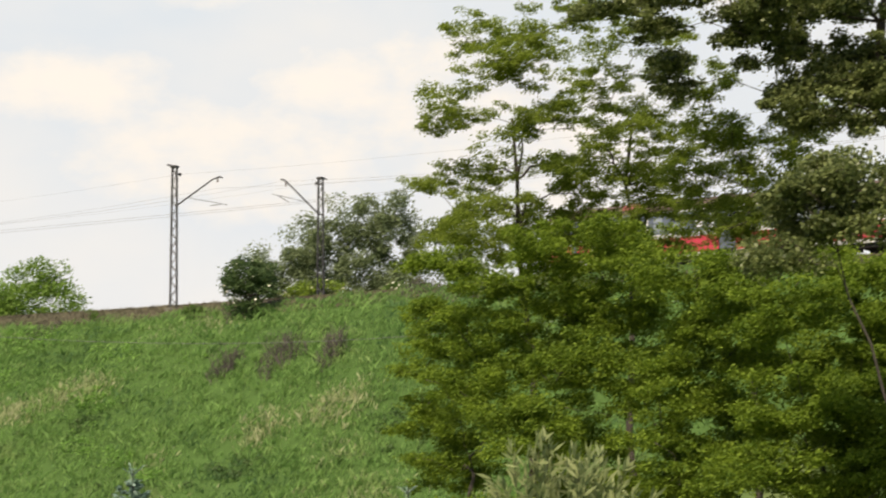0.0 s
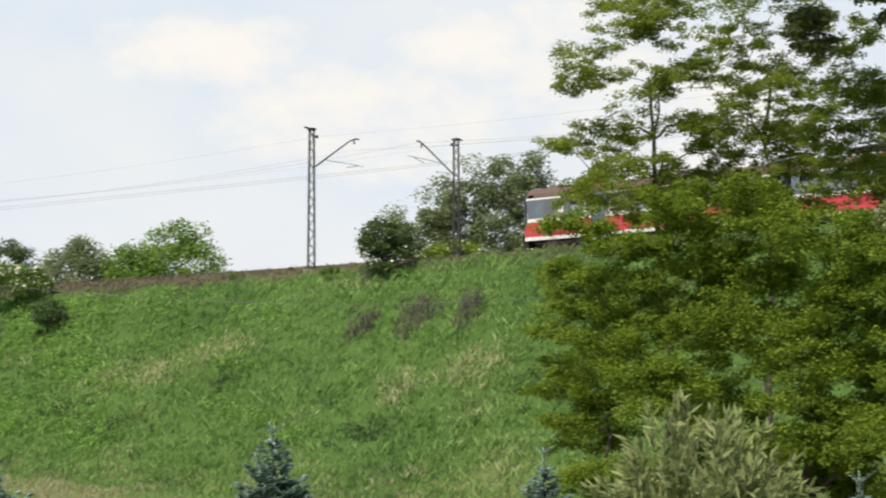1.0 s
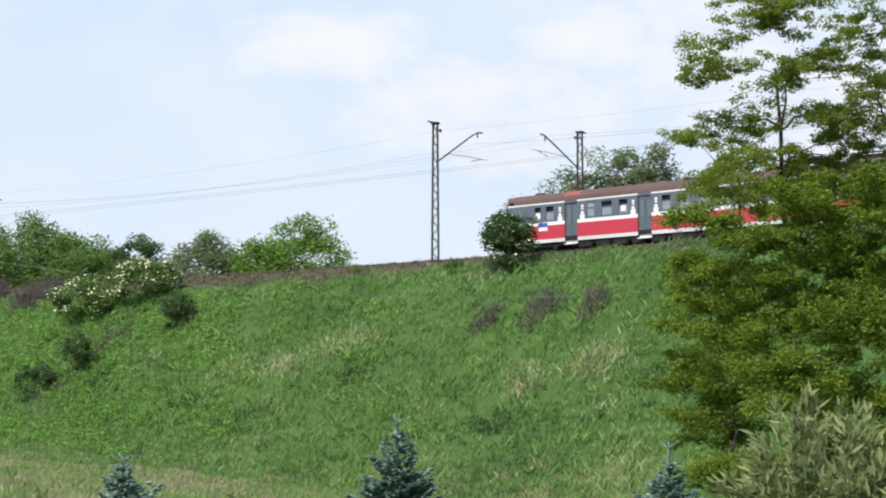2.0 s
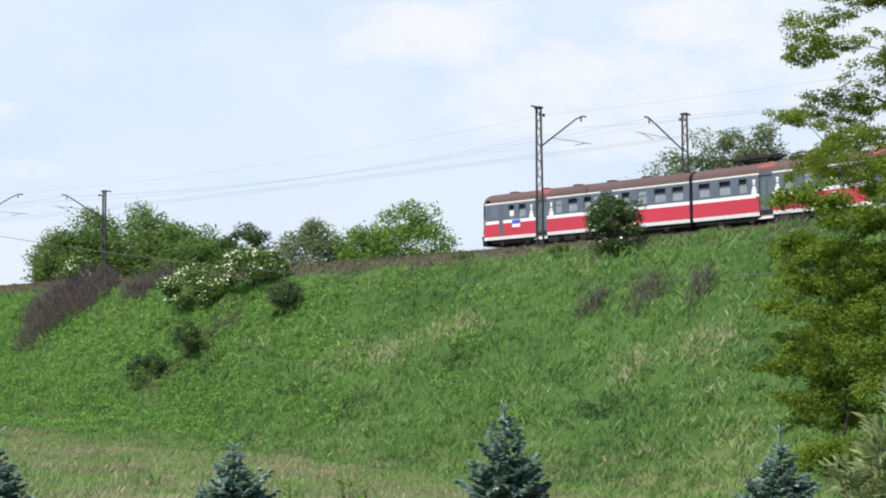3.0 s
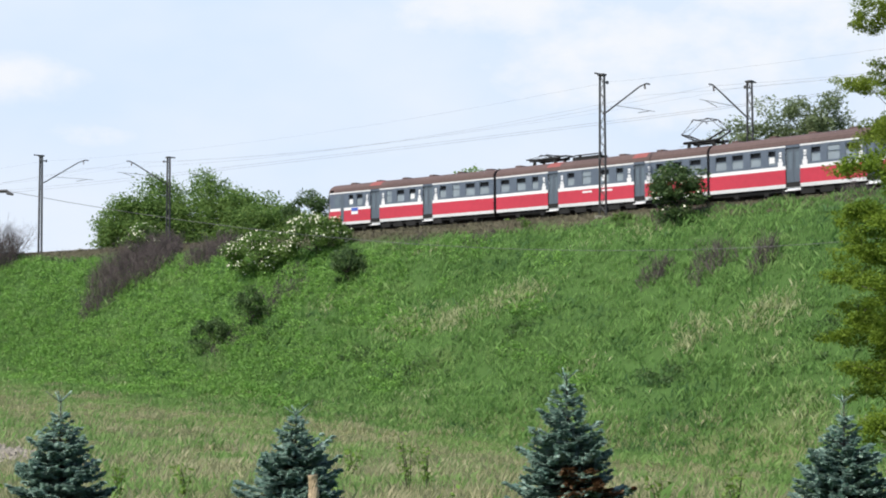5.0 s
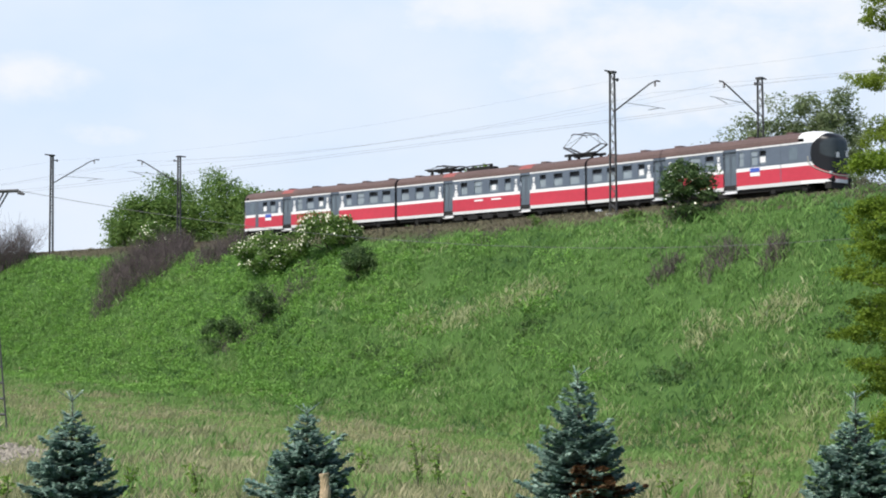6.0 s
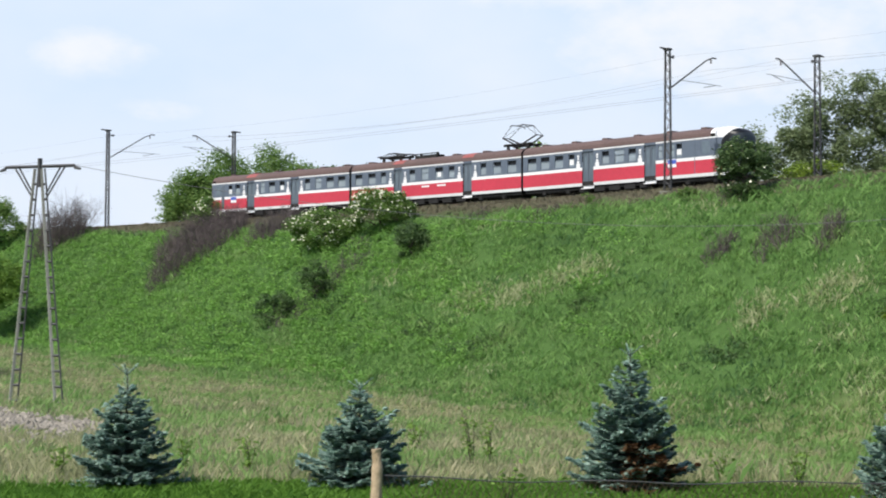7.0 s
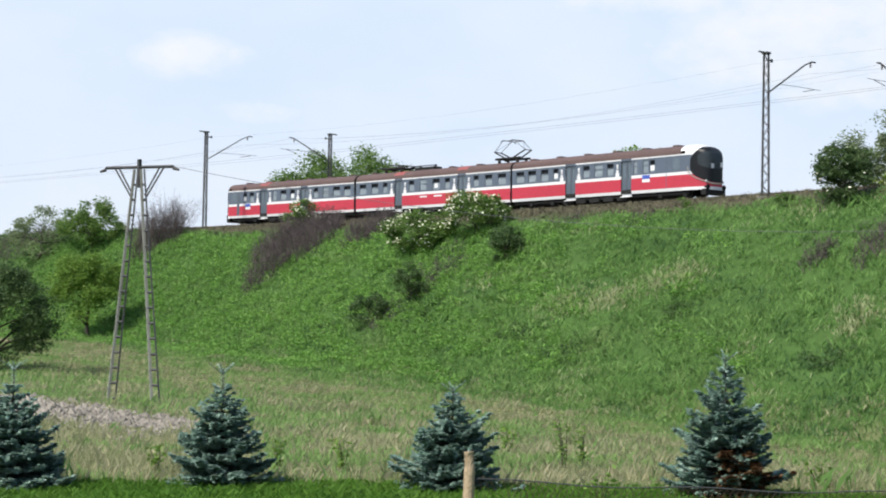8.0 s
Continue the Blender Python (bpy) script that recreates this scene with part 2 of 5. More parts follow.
# ---- sky backdrop ----
def sky_backdrop():
    """A far curved sheet of sky behind the railway, with cumulus and haze."""
    b = Build()
    na, ne = 60, 16
    radius = 3200.0
    for i in range(na + 1):
        az = -62 + 130 * i / na
        for j in range(ne + 1):
            el = -3 + 37 * j / ne
            x, y = bearing(az, radius)
            b.v.append((x, y, 3.4 + radius * math.tan(radians(el))))
    for i in range(na):
        for j in range(ne):
            k = i * (ne + 1) + j
            b.f.append((k, k + 1, k + ne + 2, k + ne + 1))
            b.m.append(0)
    m = bpy.data.materials.new("cloudy_sky")
    m.use_nodes = True
    n, l = m.node_tree.nodes, m.node_tree.links
    n.remove(n["Principled BSDF"])
    uv = n.new("ShaderNodeTexCoord").outputs["UV"]

    def noise_of(scale, detail, rough):
        mp = n.new("ShaderNodeMapping")
        mp.inputs["Scale"].default_value = (1, 1.7, 1)
        l.new(uv, mp.inputs[0])
        t = n.new("ShaderNodeTexNoise")
        t.inputs["Scale"].default_value, t.inputs["Detail"].default_value, t.inputs["Roughness"].default_value = scale, detail, rough
        l.new(mp.outputs[0], t.inputs["Vector"])
        return t

    def math_of(op, a, c, clamp=False):
        t = n.new("ShaderNodeMath")
        t.operation, t.use_clamp = op, clamp
        for k, v in enumerate((a, c)):
            if isinstance(v, (int, float)):
                t.inputs[k].default_value = v
            else:
                l.new(v, t.inputs[k])
        return t.outputs[0]

    rag = noise_of(0.42, 7, 0.58).outputs[0]
    wide = noise_of(0.10, 4, 0.5).outputs[0]
    total = None
    # bearing, elevation, half width, half height, weight
    for az, el, rx, ry, w in ((4.2, 11.9, 5.2, 1.9, 1.0), (13.2, 12.2, 4.0, 1.7, 1.0), (9.5, 9.8, 9.5, 3.4, 0.8), (-12.2, 9.1, 2.8, 1.2, 0.8),
                              (-9.6, 7.2, 2.6, 0.9, 0.55), (-18.0, 4.8, 5.0, 1.4, 0.5), (22.0, 9.5, 8.0, 5.5, 0.75), (9.0, 16.5, 12.0, 2.6, 0.8),
                              (17.0, 11.5, 8.0, 4.5, 0.75), (-24, 13, 7, 2.5, 0.8), (30, 16, 9, 3, 0.8), (3.0, 7.0, 7.0, 1.3, 0.35)):
        off = n.new("ShaderNodeVectorMath")
        off.operation, off.inputs[1].default_value = "SUBTRACT", (az, el, 0)
        l.new(uv, off.inputs[0])
        sc = n.new("ShaderNodeVectorMath")
        sc.operation, sc.inputs[1].default_value = "MULTIPLY", (1 / rx, 1 / ry, 0)
        l.new(off.outputs[0], sc.inputs[0])
        ln = n.new("ShaderNodeVectorMath")
        ln.operation = "LENGTH"
        l.new(sc.outputs[0], ln.inputs[0])
        near = math_of("MULTIPLY", math_of("SUBTRACT", 1.25, ln.outputs[1], True), w)
        total = near if total is None else math_of("MAXIMUM", total, near)
    body = math_of("ADD", total, math_of("MULTIPLY", math_of("SUBTRACT", rag, 0.5), 1.5))
    cover = n.new("ShaderNodeMapRange")
    cover.interpolation_type = "SMOOTHSTEP"
    cover.inputs["From Min"].default_value, cover.inputs["From Max"].default_value = 0.05, 1.15
    l.new(math_of("MULTIPLY", body, math_of("ADD", total, 0.45, True)), cover.inputs[0])
    haze = math_of("MULTIPLY", math_of("SUBTRACT", wide, 0.30, True), 1.5)
    amount = math_of("MAXIMUM", cover.outputs[0], haze, True)
    sep = n.new("ShaderNodeSeparateXYZ")
    l.new(uv, sep.inputs[0])
    high = n.new("ShaderNodeMapRange")
    high.inputs["From Min"].default_value, high.inputs["From Max"].default_value = 2.0, 22.0
    l.new(sep.outputs[1], high.inputs[0])
    blue = n.new("ShaderNodeMix")
    blue.data_type = "RGBA"
    blue.inputs[6].default_value, blue.inputs[7].default_value = (0.745, 0.85, 1.0, 1), (0.60, 0.77, 0.985, 1)
    l.new(high.outputs[0], blue.inputs[0])
    mix = n.new("ShaderNodeMix")
    mix.data_type = "RGBA"
    mix.inputs[7].default_value = (0.93, 0.945, 0.97, 1)
    l.new(amount, mix.inputs[0])
    l.new(blue.outputs[2], mix.inputs[6])
    em = n.new("ShaderNodeEmission")
    l.new(mix.outputs[2], em.inputs[0])
    l.new(em.outputs[0], n["Material Output"].inputs[0])
    ob = part("backdrop", b, m)
    layer = ob.data.uv_layers.new(name="UVMap")
    for poly in ob.data.polygons:
        for li in poly.loop_indices:
            k = ob.data.loops[li].vertex_index
            layer.data[li].uv = (-62 + 130 * (k // (ne + 1)) / na, -3 + 37 * (k % (ne + 1)) / ne)
    tagged(ob, "pale blue summer sky with white cumulus clouds", "sky", kind="structure")


# ---- ground ----
def spans(edges, steps):
    out = []
    for (lo, hi), st in zip(zip(edges, edges[1:]), steps):
        out += list(np.arange(lo, hi, st))
    return np.array(out + [edges[-1]])


def build_ground():
    la = spans([-3500, -600, -240, 10, 300, 3500], [290, 40, 0.8, 20, 320])
    lq = spans([-3500, -300, 0, 18, 70, 96, 140, 400, 3500], [320, 30, 3, 0.8, 0.6, 4, 20, 310])
    A, Q = np.meshgrid(la, lq, indexing="ij")
    X, Y = 0.6966 * A + 0.7175 * Q, -0.7175 * A + 0.6966 * Q
    Z = ground_z(X, Y)
    ni, nj = A.shape
    me = bpy.data.meshes.new("ground")
    idx = np.arange(ni * nj).reshape(ni, nj)
    faces = np.stack([idx[:-1, :-1], idx[1:, :-1], idx[1:, 1:], idx[:-1, 1:]], -1).reshape(-1, 4)
    me.from_pydata(np.stack([X, Y, Z], -1).reshape(-1, 3).tolist(), [], faces.tolist())
    me.polygons.foreach_set("use_smooth", [True] * len(me.polygons))
    low = np.clip(-2.7 - (A + 50) * 0.0433, -4.2, 1.2)
    toe = 94.5 - 1.38 * (13.2 - low)
    dry = (1 - smooth((Q - toe + 3 + 3.5 * waves(X, Y, 12, 8) + 1.5 * waves(X, Y, 4, 18)) / 7)) * smooth((np.hypot(X, Y) - 34.6) / 1.2)
    crest = smooth((Q - bends(A) - 92.6 + 0.7 * waves(X, Y, 6, 5)) / 1.2) * (1 - smooth((Q - 112) / 4))
    col = me.color_attributes.new("cover", "FLOAT_COLOR", "POINT")
    col.data.foreach_set("color", np.stack([dry, crest, 0 * dry, 0 * dry + 1], -1).astype(np.float32).ravel())
    m = material("turf", (0.060, 0.112, 0.032), 0.95, 0, 0.25, 0.5, 0.5, fine=2.2, spec=0.03)
    n, l = m.node_tree.nodes, m.node_tree.links
    b = n["Principled BSDF"]
    green = b.inputs["Base Color"].links[0].from_socket
    at = n.new("ShaderNodeAttribute")
    at.attribute_name = "cover"
    sep = n.new("ShaderNodeSeparateColor")
    l.new(at.outputs["Color"], sep.inputs[0])
    for k, c in ((0, (0.155, 0.168, 0.078)), (1, (0.095, 0.085, 0.058))):
        mix = n.new("ShaderNodeMix")
        mix.data_type = "RGBA"
        mix.inputs[7].default_value = (*c, 1)
        l.new(sep.outputs[k], mix.inputs[0])
        l.new(green, mix.inputs[6])
        green = mix.outputs[2]
    l.new(green, b.inputs["Base Color"])
    me.materials.append(m)
    tagged(new("ground", me), "grassy embankment, dry meadow and lawn", "ground", kind="structure")


def blades(rng, x, y, height, width, per, lean=0.35, spread=0.12):
    """Tufts of tapering grass blades standing on the ground at x, y."""
    n = len(x)
    z = ground_z(x, y)
    px = np.repeat(x, per) + rng.normal(0, spread, n * per)
    py = np.repeat(y, per) + rng.normal(0, spread, n * per)
    pz = np.repeat(z, per) - 0.05
    h = np.repeat(height * rng.uniform(0.6, 1.3, n), per) * rng.uniform(0.6, 1.2, n * per)
    w = rng.uniform(0, 6.283, n * per)
    side = np.stack([np.cos(w), np.sin(w), 0 * w], -1) * (width * rng.uniform(0.6, 1.4, n * per))[:, None]
    bend = np.stack([rng.normal(0.06, lean, n * per), rng.normal(0, lean, n * per), 0 * w], -1) * h[:, None]
    root = np.stack([px, py, pz], -1)
    mid = root + bend * 0.3 + np.stack([0 * h, 0 * h, h * 0.6], -1)
    tip = root + bend + np.stack([0 * h, 0 * h, h], -1)
    return np.stack([root - side * 0.5, root + side * 0.5, mid + side * 0.35, tip], 1)


def plots(rng, n, a0, a1, q0, q1):
    a, q = rng.uniform(a0, a1, n), rng.uniform(q0, q1, n)
    return a, q, 0.6966 * a + 0.7175 * q, -0.7175 * a + 0.6966 * q


def toe_of(a):
    return 94.5 - 1.38 * (13.2 - np.clip(-2.7 - (a + 50) * 0.0433, -4.2, 1.2))


def build_grass():
    rng = np.random.RandomState(11)
    a, q, x, y = plots(rng, 38000, -215, -25, 64, 92.7)
    edge = toe_of(a) - 3 + 2.5 * waves(x, y, 12, 8) + rng.normal(0, 1.2, len(a))
    tone = 0.8 * waves(a + 1.2 * q, 2.6 * q, 22, 62) + 0.7 * waves(a + 1.2 * q, 2.2 * q, 7, 63) + rng.normal(0, 0.35, len(a))
    for lo, hi, mat, h, name, label in ((-9, -0.75, M_GRASSDARK, 0.36, "dark_slope_grass", "dark green grass and weeds on the embankment"), (-0.75, 0.75, M_GRASS, 0.40, "slope_grass", "tall green grass on the embankment"),
                                        (0.75, 9, M_GRASSLIGHT, 0.46, "light_slope_grass", "pale green seeding grass on the embankment")):
        ok = (q > edge) & (tone > lo) & (tone <= hi)
        tagged(quads(name, blades(rng, x[ok], y[ok], h, 0.048, 9, 0.42, 0.32), mat), label, "grass", kind="stuff")
    # lush clumps that stand above the rest
    a, q, x, y = plots(rng, 5200, -190, -25, 66, 92.5)
    ok = (q > toe_of(a)) & (waves(a + q, 2 * q, 9, 61) + rng.normal(0, 0.3, len(a)) > 0.15)
    tagged(quads("grass_clumps", blades(rng, x[ok], y[ok], 0.52, 0.045, 15, 0.45, 0.30), M_GRASS), "taller clumps of grass on the embankment", "grass", kind="stuff")
    # meadow
    a, q, x, y = plots(rng, 60000, -150, 5, 12, 80)
    r = np.hypot(x, y)
    heap = np.abs((x + 19.5) * 0.735 + (y - 61) * 0.678)
    heap = (heap < 2.6) & (x < -10.5)
    ok = ~heap & (q < toe_of(a) + 2.5 + 2.5 * waves(x, y, 12, 8)) & (r > 35.0 + 0.6 * waves(x, y, 9, 31)) & (np.abs(np.degrees(np.arctan2(x, y)) - 2) < 22)
    x, y, r = x[ok], y[ok], r[ok]
    mix = 0.8 * waves(x, y, 15, 41) + 0.8 * waves(x, y * 0.6, 5, 42) + rng.normal(0, 0.45, len(x))
    mix = mix - 0.38 * smooth((r - 46) / 20)
    near = r < 52
    for ok, h, w, per, mat, name, label in ((mix > -0.2, 0.30, 0.015, 10, M_MEADOW, "meadow_grass", "dry straw-coloured meadow grass"), (mix <= -0.2, 0.28, 0.022, 8, M_GRASSLIGHT, "meadow_green_grass", "green grass tufts in the meadow")):
        tagged(quads(name, np.concatenate([blades(rng, x[ok & near], y[ok & near], h, w, per, 0.3, 0.35), blades(rng, x[ok & ~near], y[ok & ~near], h * 1.1, w * 1.5, per, 0.3, 0.4)]), mat), label, "grass", kind="stuff")
    ok = (waves(x, y, 7, 44) + rng.normal(0, 0.3, len(x)) > 0.8) & (rng.uniform(size=len(x)) < 0.22)
    tagged(quads("meadow_tussocks", blades(rng, x[ok], y[ok], 0.45, 0.02, 9, 0.3, 0.16), M_GRASS), "green tussocks in the meadow", "grass", kind="stuff")
    az, rr = rng.uniform(-20, 30, 16000), rng.uniform(29.5, 35.4, 16000)
    x, y = rr * np.sin(np.radians(az)), rr * np.cos(np.radians(az))
    tagged(quads("lawn_grass", blades(rng, x, y, 0.15, 0.018, 5, 0.5, 0.09), M_LAWN), "short bright green lawn grass", "grass", kind="stuff")
    # pale seeding patches on the slope
    pts = []
    for pa, pq, wa, wq, n in ((-74.7, 85.6, 3.2, 0.8, 150), (-79.5, 84.4, 3.0, 0.9, 120), (-84, 84.5, 2.2, 1.0, 110), (-57, 81.1, 1.6, 1.0, 90), (-52, 81.8, 2.4, 1.0, 150),
                              (-64, 80.0, 1.2, 0.8, 60), (-50, 79, 2.0, 1.0, 70), (-95, 86.5, 2.5, 1.2, 70), (-68, 90, 4, 0.8, 80), (-88, 91, 4, 0.8, 60), (-60, 76, 3, 1, 50), (-76, 78, 3, 1.2, 60), (-46, 75, 3, 2, 90)):
        n = n * 3 if n > 85 else n
        wa, wq = wa * 0.5, wq * 0.6
        pts.append(np.stack([rng.normal(pa, wa, n), rng.normal(pq, wq, n)], -1))
    p = np.concatenate(pts)
    x, y = 0.6966 * p[:, 0] + 0.7175 * p[:, 1], -0.7175 * p[:, 0] + 0.6966 * p[:, 1]
    tagged(quads("seeding_grass", blades(rng, x, y, 0.40, 0.03, 3, 0.35, 0.3), M_PALE), "pale seeding grass on the embankment", "grass", kind="stuff")
    # leafy weeds on the upper slope
    a, q, x, y = plots(rng, 12000, -165, -60, 74, 91.6)
    ok = 1.2 * waves(a + q, q * 2.2, 12, 51) + 1.5 * smooth((-a - 74) / 26) - 1.2 * smooth((80 - q) / 6) + rng.normal(0, 0.25, len(a)) > 0.75
    x, y = x[ok], y[ok]
    w = rng.uniform(0.25, 0.55, len(x))
    c = np.stack([x, y, ground_z(x, y) + 0.25 + 0.3 * w, w, w, 0.65 * w], -1)
    tagged(quads("leafy_weeds", leaves(rng, puffs(rng, c, 18), 0.17, 0.65, 0.1), M_WEED), "bright green leafy weeds on the embankment", "weeds", kind="stuff")
    # darker nettle patches
    pts = [np.stack([rng.normal(pa, wa, n), rng.normal(pq, wq, n)], -1) for pa, pq, wa, wq, n in ((-80, 80.5, 2.0, 0.7, 40), (-86, 82, 1.5, 0.6, 25), (-72, 83, 1.2, 0.5, 22), (-63, 77.0, 1.2, 0.8, 26), (-57, 78.5, 1.5, 0.7, 26), (-99, 84, 2, 0.7, 26), (-47, 80, 2, 1, 36), (-110, 82, 2.0, 0.8, 26))]
    p = np.concatenate(pts)
    x, y = 0.6966 * p[:, 0] + 0.7175 * p[:, 1], -0.7175 * p[:, 0] + 0.6966 * p[:, 1]
    w = rng.uniform(0.25, 0.5, len(x))
    c = np.stack([x, y, ground_z(x, y) + 0.3, w, w, 0.7 * w], -1)
    tagged(quads("nettles", leaves(rng, puffs(rng, c, 26), 0.18, 0.5, 0.2), M_DARKLEAF), "dark green nettle patches on the embankment", "weeds", kind="stuff")
    # dry brush along the crest
    a, q, x, y = plots(rng, 7000, -200, -20, 92.0, 95.4)
    q = q + bends(a)
    x, y = 0.6966 * a + 0.7175 * q, -0.7175 * a + 0.6966 * q
    tagged(quads("crest_brush", blades(rng, x, y, 0.26, 0.035, 6, 0.5, 0.25), M_STRAW), "dry brown grass along the ballast edge", "grass", kind="stuff")


# ---- railway ----
def build_track():
    for q, top_z in ((97.0, RAIL - 0.3), (101.02, RAIL)):
        b = Build()
        prof = [(-2.6, 12.75), (-1.75, top_z - 0.2), (1.75, top_z - 0.2), (2.6, 12.75)]
        for i in range(len(prof) - 1):
            (q0, z0), (q1, z1) = prof[i], prof[i + 1]
            for k in range(60):
                a0, a1 = -330 + 7 * k, -323 + 7 * k
                w = lambda a, s: 0.06 * math.sin(a * 0.9 + s * 2) + bend(a)
                b.face([aq(a0, q + q0 + w(a0, i), z0), aq(a1, q + q0 + w(a1, i), z0), aq(a1, q + q1 + w(a1, i + 1), z1), aq(a0, q + q1 + w(a0, i + 1), z1)])
        track = part("railway_track", b, M_BALLAST)
        tagged(track, "brown stone ballast with rusty steel rails", "track", "railway tracks", "structure")
        for o in (-0.75, 0.75):
            r = Build()
            for lo, hi, w in ((-0.16, -0.13, 0.07), (-0.13, -0.04, 0.012), (-0.04, 0.0, 0.036)):
                for k in range(42):
                    a0, a1 = -330 + 10 * k, -320 + 10 * k
                    pts = [aq(a0, q + o - w + bend(a0), top_z + lo), aq(a1, q + o - w + bend(a1), top_z + lo), aq(a1, q + o + w + bend(a1), top_z + lo), aq(a0, q + o + w + bend(a0), top_z + lo)]
                    top = [Vector((p.x, p.y, top_z + hi)) for p in pts]
                    r.face(top)
                    r.face([pts[0], pts[1], top[1], top[0]])
                    r.face([pts[2], pts[3], top[3], top[2]])
            part("rail", r, M_RAIL, track, "rusty steel rail")
        s = Build()
        s.box(-0.13, 0.13, -1.3, 1.3, top_z - 0.32, top_z - 0.165)
        me = mesh_of("sleeper", s, M_CONCRETE)
        for k in range(150):
            ob = new("sleeper", me)
            ob.parent = track
            ob.matrix_basis = pose(*aq(-170 + k * 0.95, q + bend(-170 + k * 0.95)), 0, 0, TRACK_TURN)


MAST_H = 9.95


def catenary_mast(a, q, into, label, shift):
    """Lattice mast; its bracket reaches along +y of its own space (into = 1) or back."""
    p = aq(a, q + shift, 13.0)
    t = thing("catenary_mast", p, label, "mast", "overhead line masts", turn=TRACK_TURN)
    for s in (-1, 1):
        b = Build()
        w0, w1 = 0.30, 0.20
        for e in (-1, 1):
            b.beam((s * w0, e * 0.07, -0.3), (s * w1, e * 0.07, MAST_H), 0.06)
        b.face([(s * w0, -0.06, -0.3), (s * w0, 0.06, -0.3), (s * w1, 0.06, MAST_H), (s * w1, -0.06, MAST_H)])
        part("mast_leg", b, M_STEEL, t)
    n = 17
    for k in range(n):
        b = Build()
        z0, z1 = MAST_H * k / n, MAST_H * (k + 1) / n
        wa, wb = 0.30 - 0.10 * k / n, 0.30 - 0.10 * (k + 1) / n
        s = 1 if k % 2 else -1
        for e in (-0.08, 0.08):
            b.beam((-s * wa, e, z0), (s * wb, e, z1), 0.035)
        part("lattice_bar", b, M_STEEL, t)
    b = Build()
    b.box(-0.24, 0.24, -0.24, 0.24, MAST_H, MAST_H + 0.14)
    b.beam((0, -into * 0.85, MAST_H + 0.1), (0, into * 0.1, MAST_H + 0.1), 0.09)
    part("cap", b, M_STEEL, t)
    b = Build()
    b.beam((0, 0, MAST_H - 0.42), (0, into * 0.62, MAST_H - 0.42), 0.08)
    b.tube([(0, into * 0.62, MAST_H - 0.52), (0, into * 0.62, MAST_H - 0.3)], 0.09, 8)
    part("wire_holder", b, M_STEEL, t)
    b = Build()
    reach, drop = (5.3, -0.05) if into > 0 else (4.8, 0.72)
    tip = (0, into * reach, MAST_H - drop)
    b.tube([(0, into * 0.15, MAST_H - 2.75), (0, into * 0.45, MAST_H - 2.62), (0, into * (reach - 0.8), MAST_H - drop - 0.32), tip], [0.06, 0.06, 0.055, 0.05], 6)
    b.tube([tip, (0, into * (reach + 0.45), MAST_H - drop)], 0.06, 6)
    part("bracket_arm", b, M_STEEL, t)
    b = Build()
    b.tube([(0, into * 1.6, MAST_H - 2.0), (0, into * 4.3, MAST_H - 1.95), (0, into * 6.4, MAST_H - 1.95)], 0.02, 5)
    b.tube([(0, into * 4.3, MAST_H - 2.25), (0, into * 5.6, MAST_H - 1.98)], 0.025, 5)
    part("steady_arm", b, M_STEEL, t)
    b = Build()
    for i in range(4):
        b.tube([(0, into * (reach - 0.15), MAST_H - drop - 0.1 - i * 0.09), (0, into * (reach - 0.15), MAST_H - drop - 0.16 - i * 0.09)], [0.09, 0.05], 8)
    part("insulator", b, M_CERAMIC, t, "brown ceramic insulator")
    b = Build()
    b.box(-0.45, 0.45, -0.4, 0.4, -0.9, -0.2, chamfer=0.05)
    part("footing", b, M_CONCRETE, t, "grey concrete footing")
    return t


def hang(name, p, q, sag, r, label, n=14, parent=None):
    b = Build()
    p, q = Vector(p), Vector(q)
    b.tube([p.lerp(q, k / n) - Vector((0, 0, sag * 4 * (k / n) * (1 - k / n))) for k in range(n + 1)], r, 4)
    ob = part(name, b, M_WIRE, parent)
    if not parent:
        tagged(ob, label, "wire", "overhead wires")
    return ob


def build_overhead():
    near = [-306.0, -226.0, -146.6, -73.7, -1.0, 70.0]
    shifts = [-16.4, -9.0, 0.0, 0.0, -7.2, -14.0]
    far = [-300.0, -234.0, -138.4, -67.7, 3.0, 74.0]
    for k in range(len(near)):
        catenary_mast(near[k], 94.0, 1, "tapered lattice steel catenary mast with bracket over the track", shifts[k])
        catenary_mast(far[k], 104.0, -1, "dark lattice steel catenary mast beyond the tracks", shifts[k])
    for row, q, mq in ((near, 99.0, 94.0), (far, 99.6, 104.0)):
        for k in range(len(row) - 1):
            a0, a1 = row[k], row[k + 1]
            s = 1 if mq < 99 else -1
            d0, d1 = shifts[k], shifts[k + 1]
            hang("messenger_wire", aq(a0, mq + d0 + s * 5.1, 22.1), aq(a1, mq + d1 + s * 5.1, 22.1), 1.25, 0.0065, "thin dark messenger wire strung between masts")
            hang("contact_wire", aq(a0, mq + d0 + s * 5.6, 20.4), aq(a1, mq + d1 + s * 5.6, 20.4), 0.12, 0.009, "thin dark contact wire over the track")
            hang("feeder_wire", aq(a0, mq + d0 + s * 0.62, 22.55), aq(a1, mq + d1 + s * 0.62, 22.55), 0.9, 0.004, "thin feeder wire at the mast tops")


# ---- train ----
SIDE = 1.42
BANDS = [(0.75, 1.0, 2), (1.0, 2.0, 0), (2.0, 2.25, 2), (2.25, 3.56, 1), (3.56, 3.68, 2)]


def roof_rise(y):
    return 0.80 * max(0.0, 1 - (y / (SIDE + 0.02)) ** 2) ** 0.36


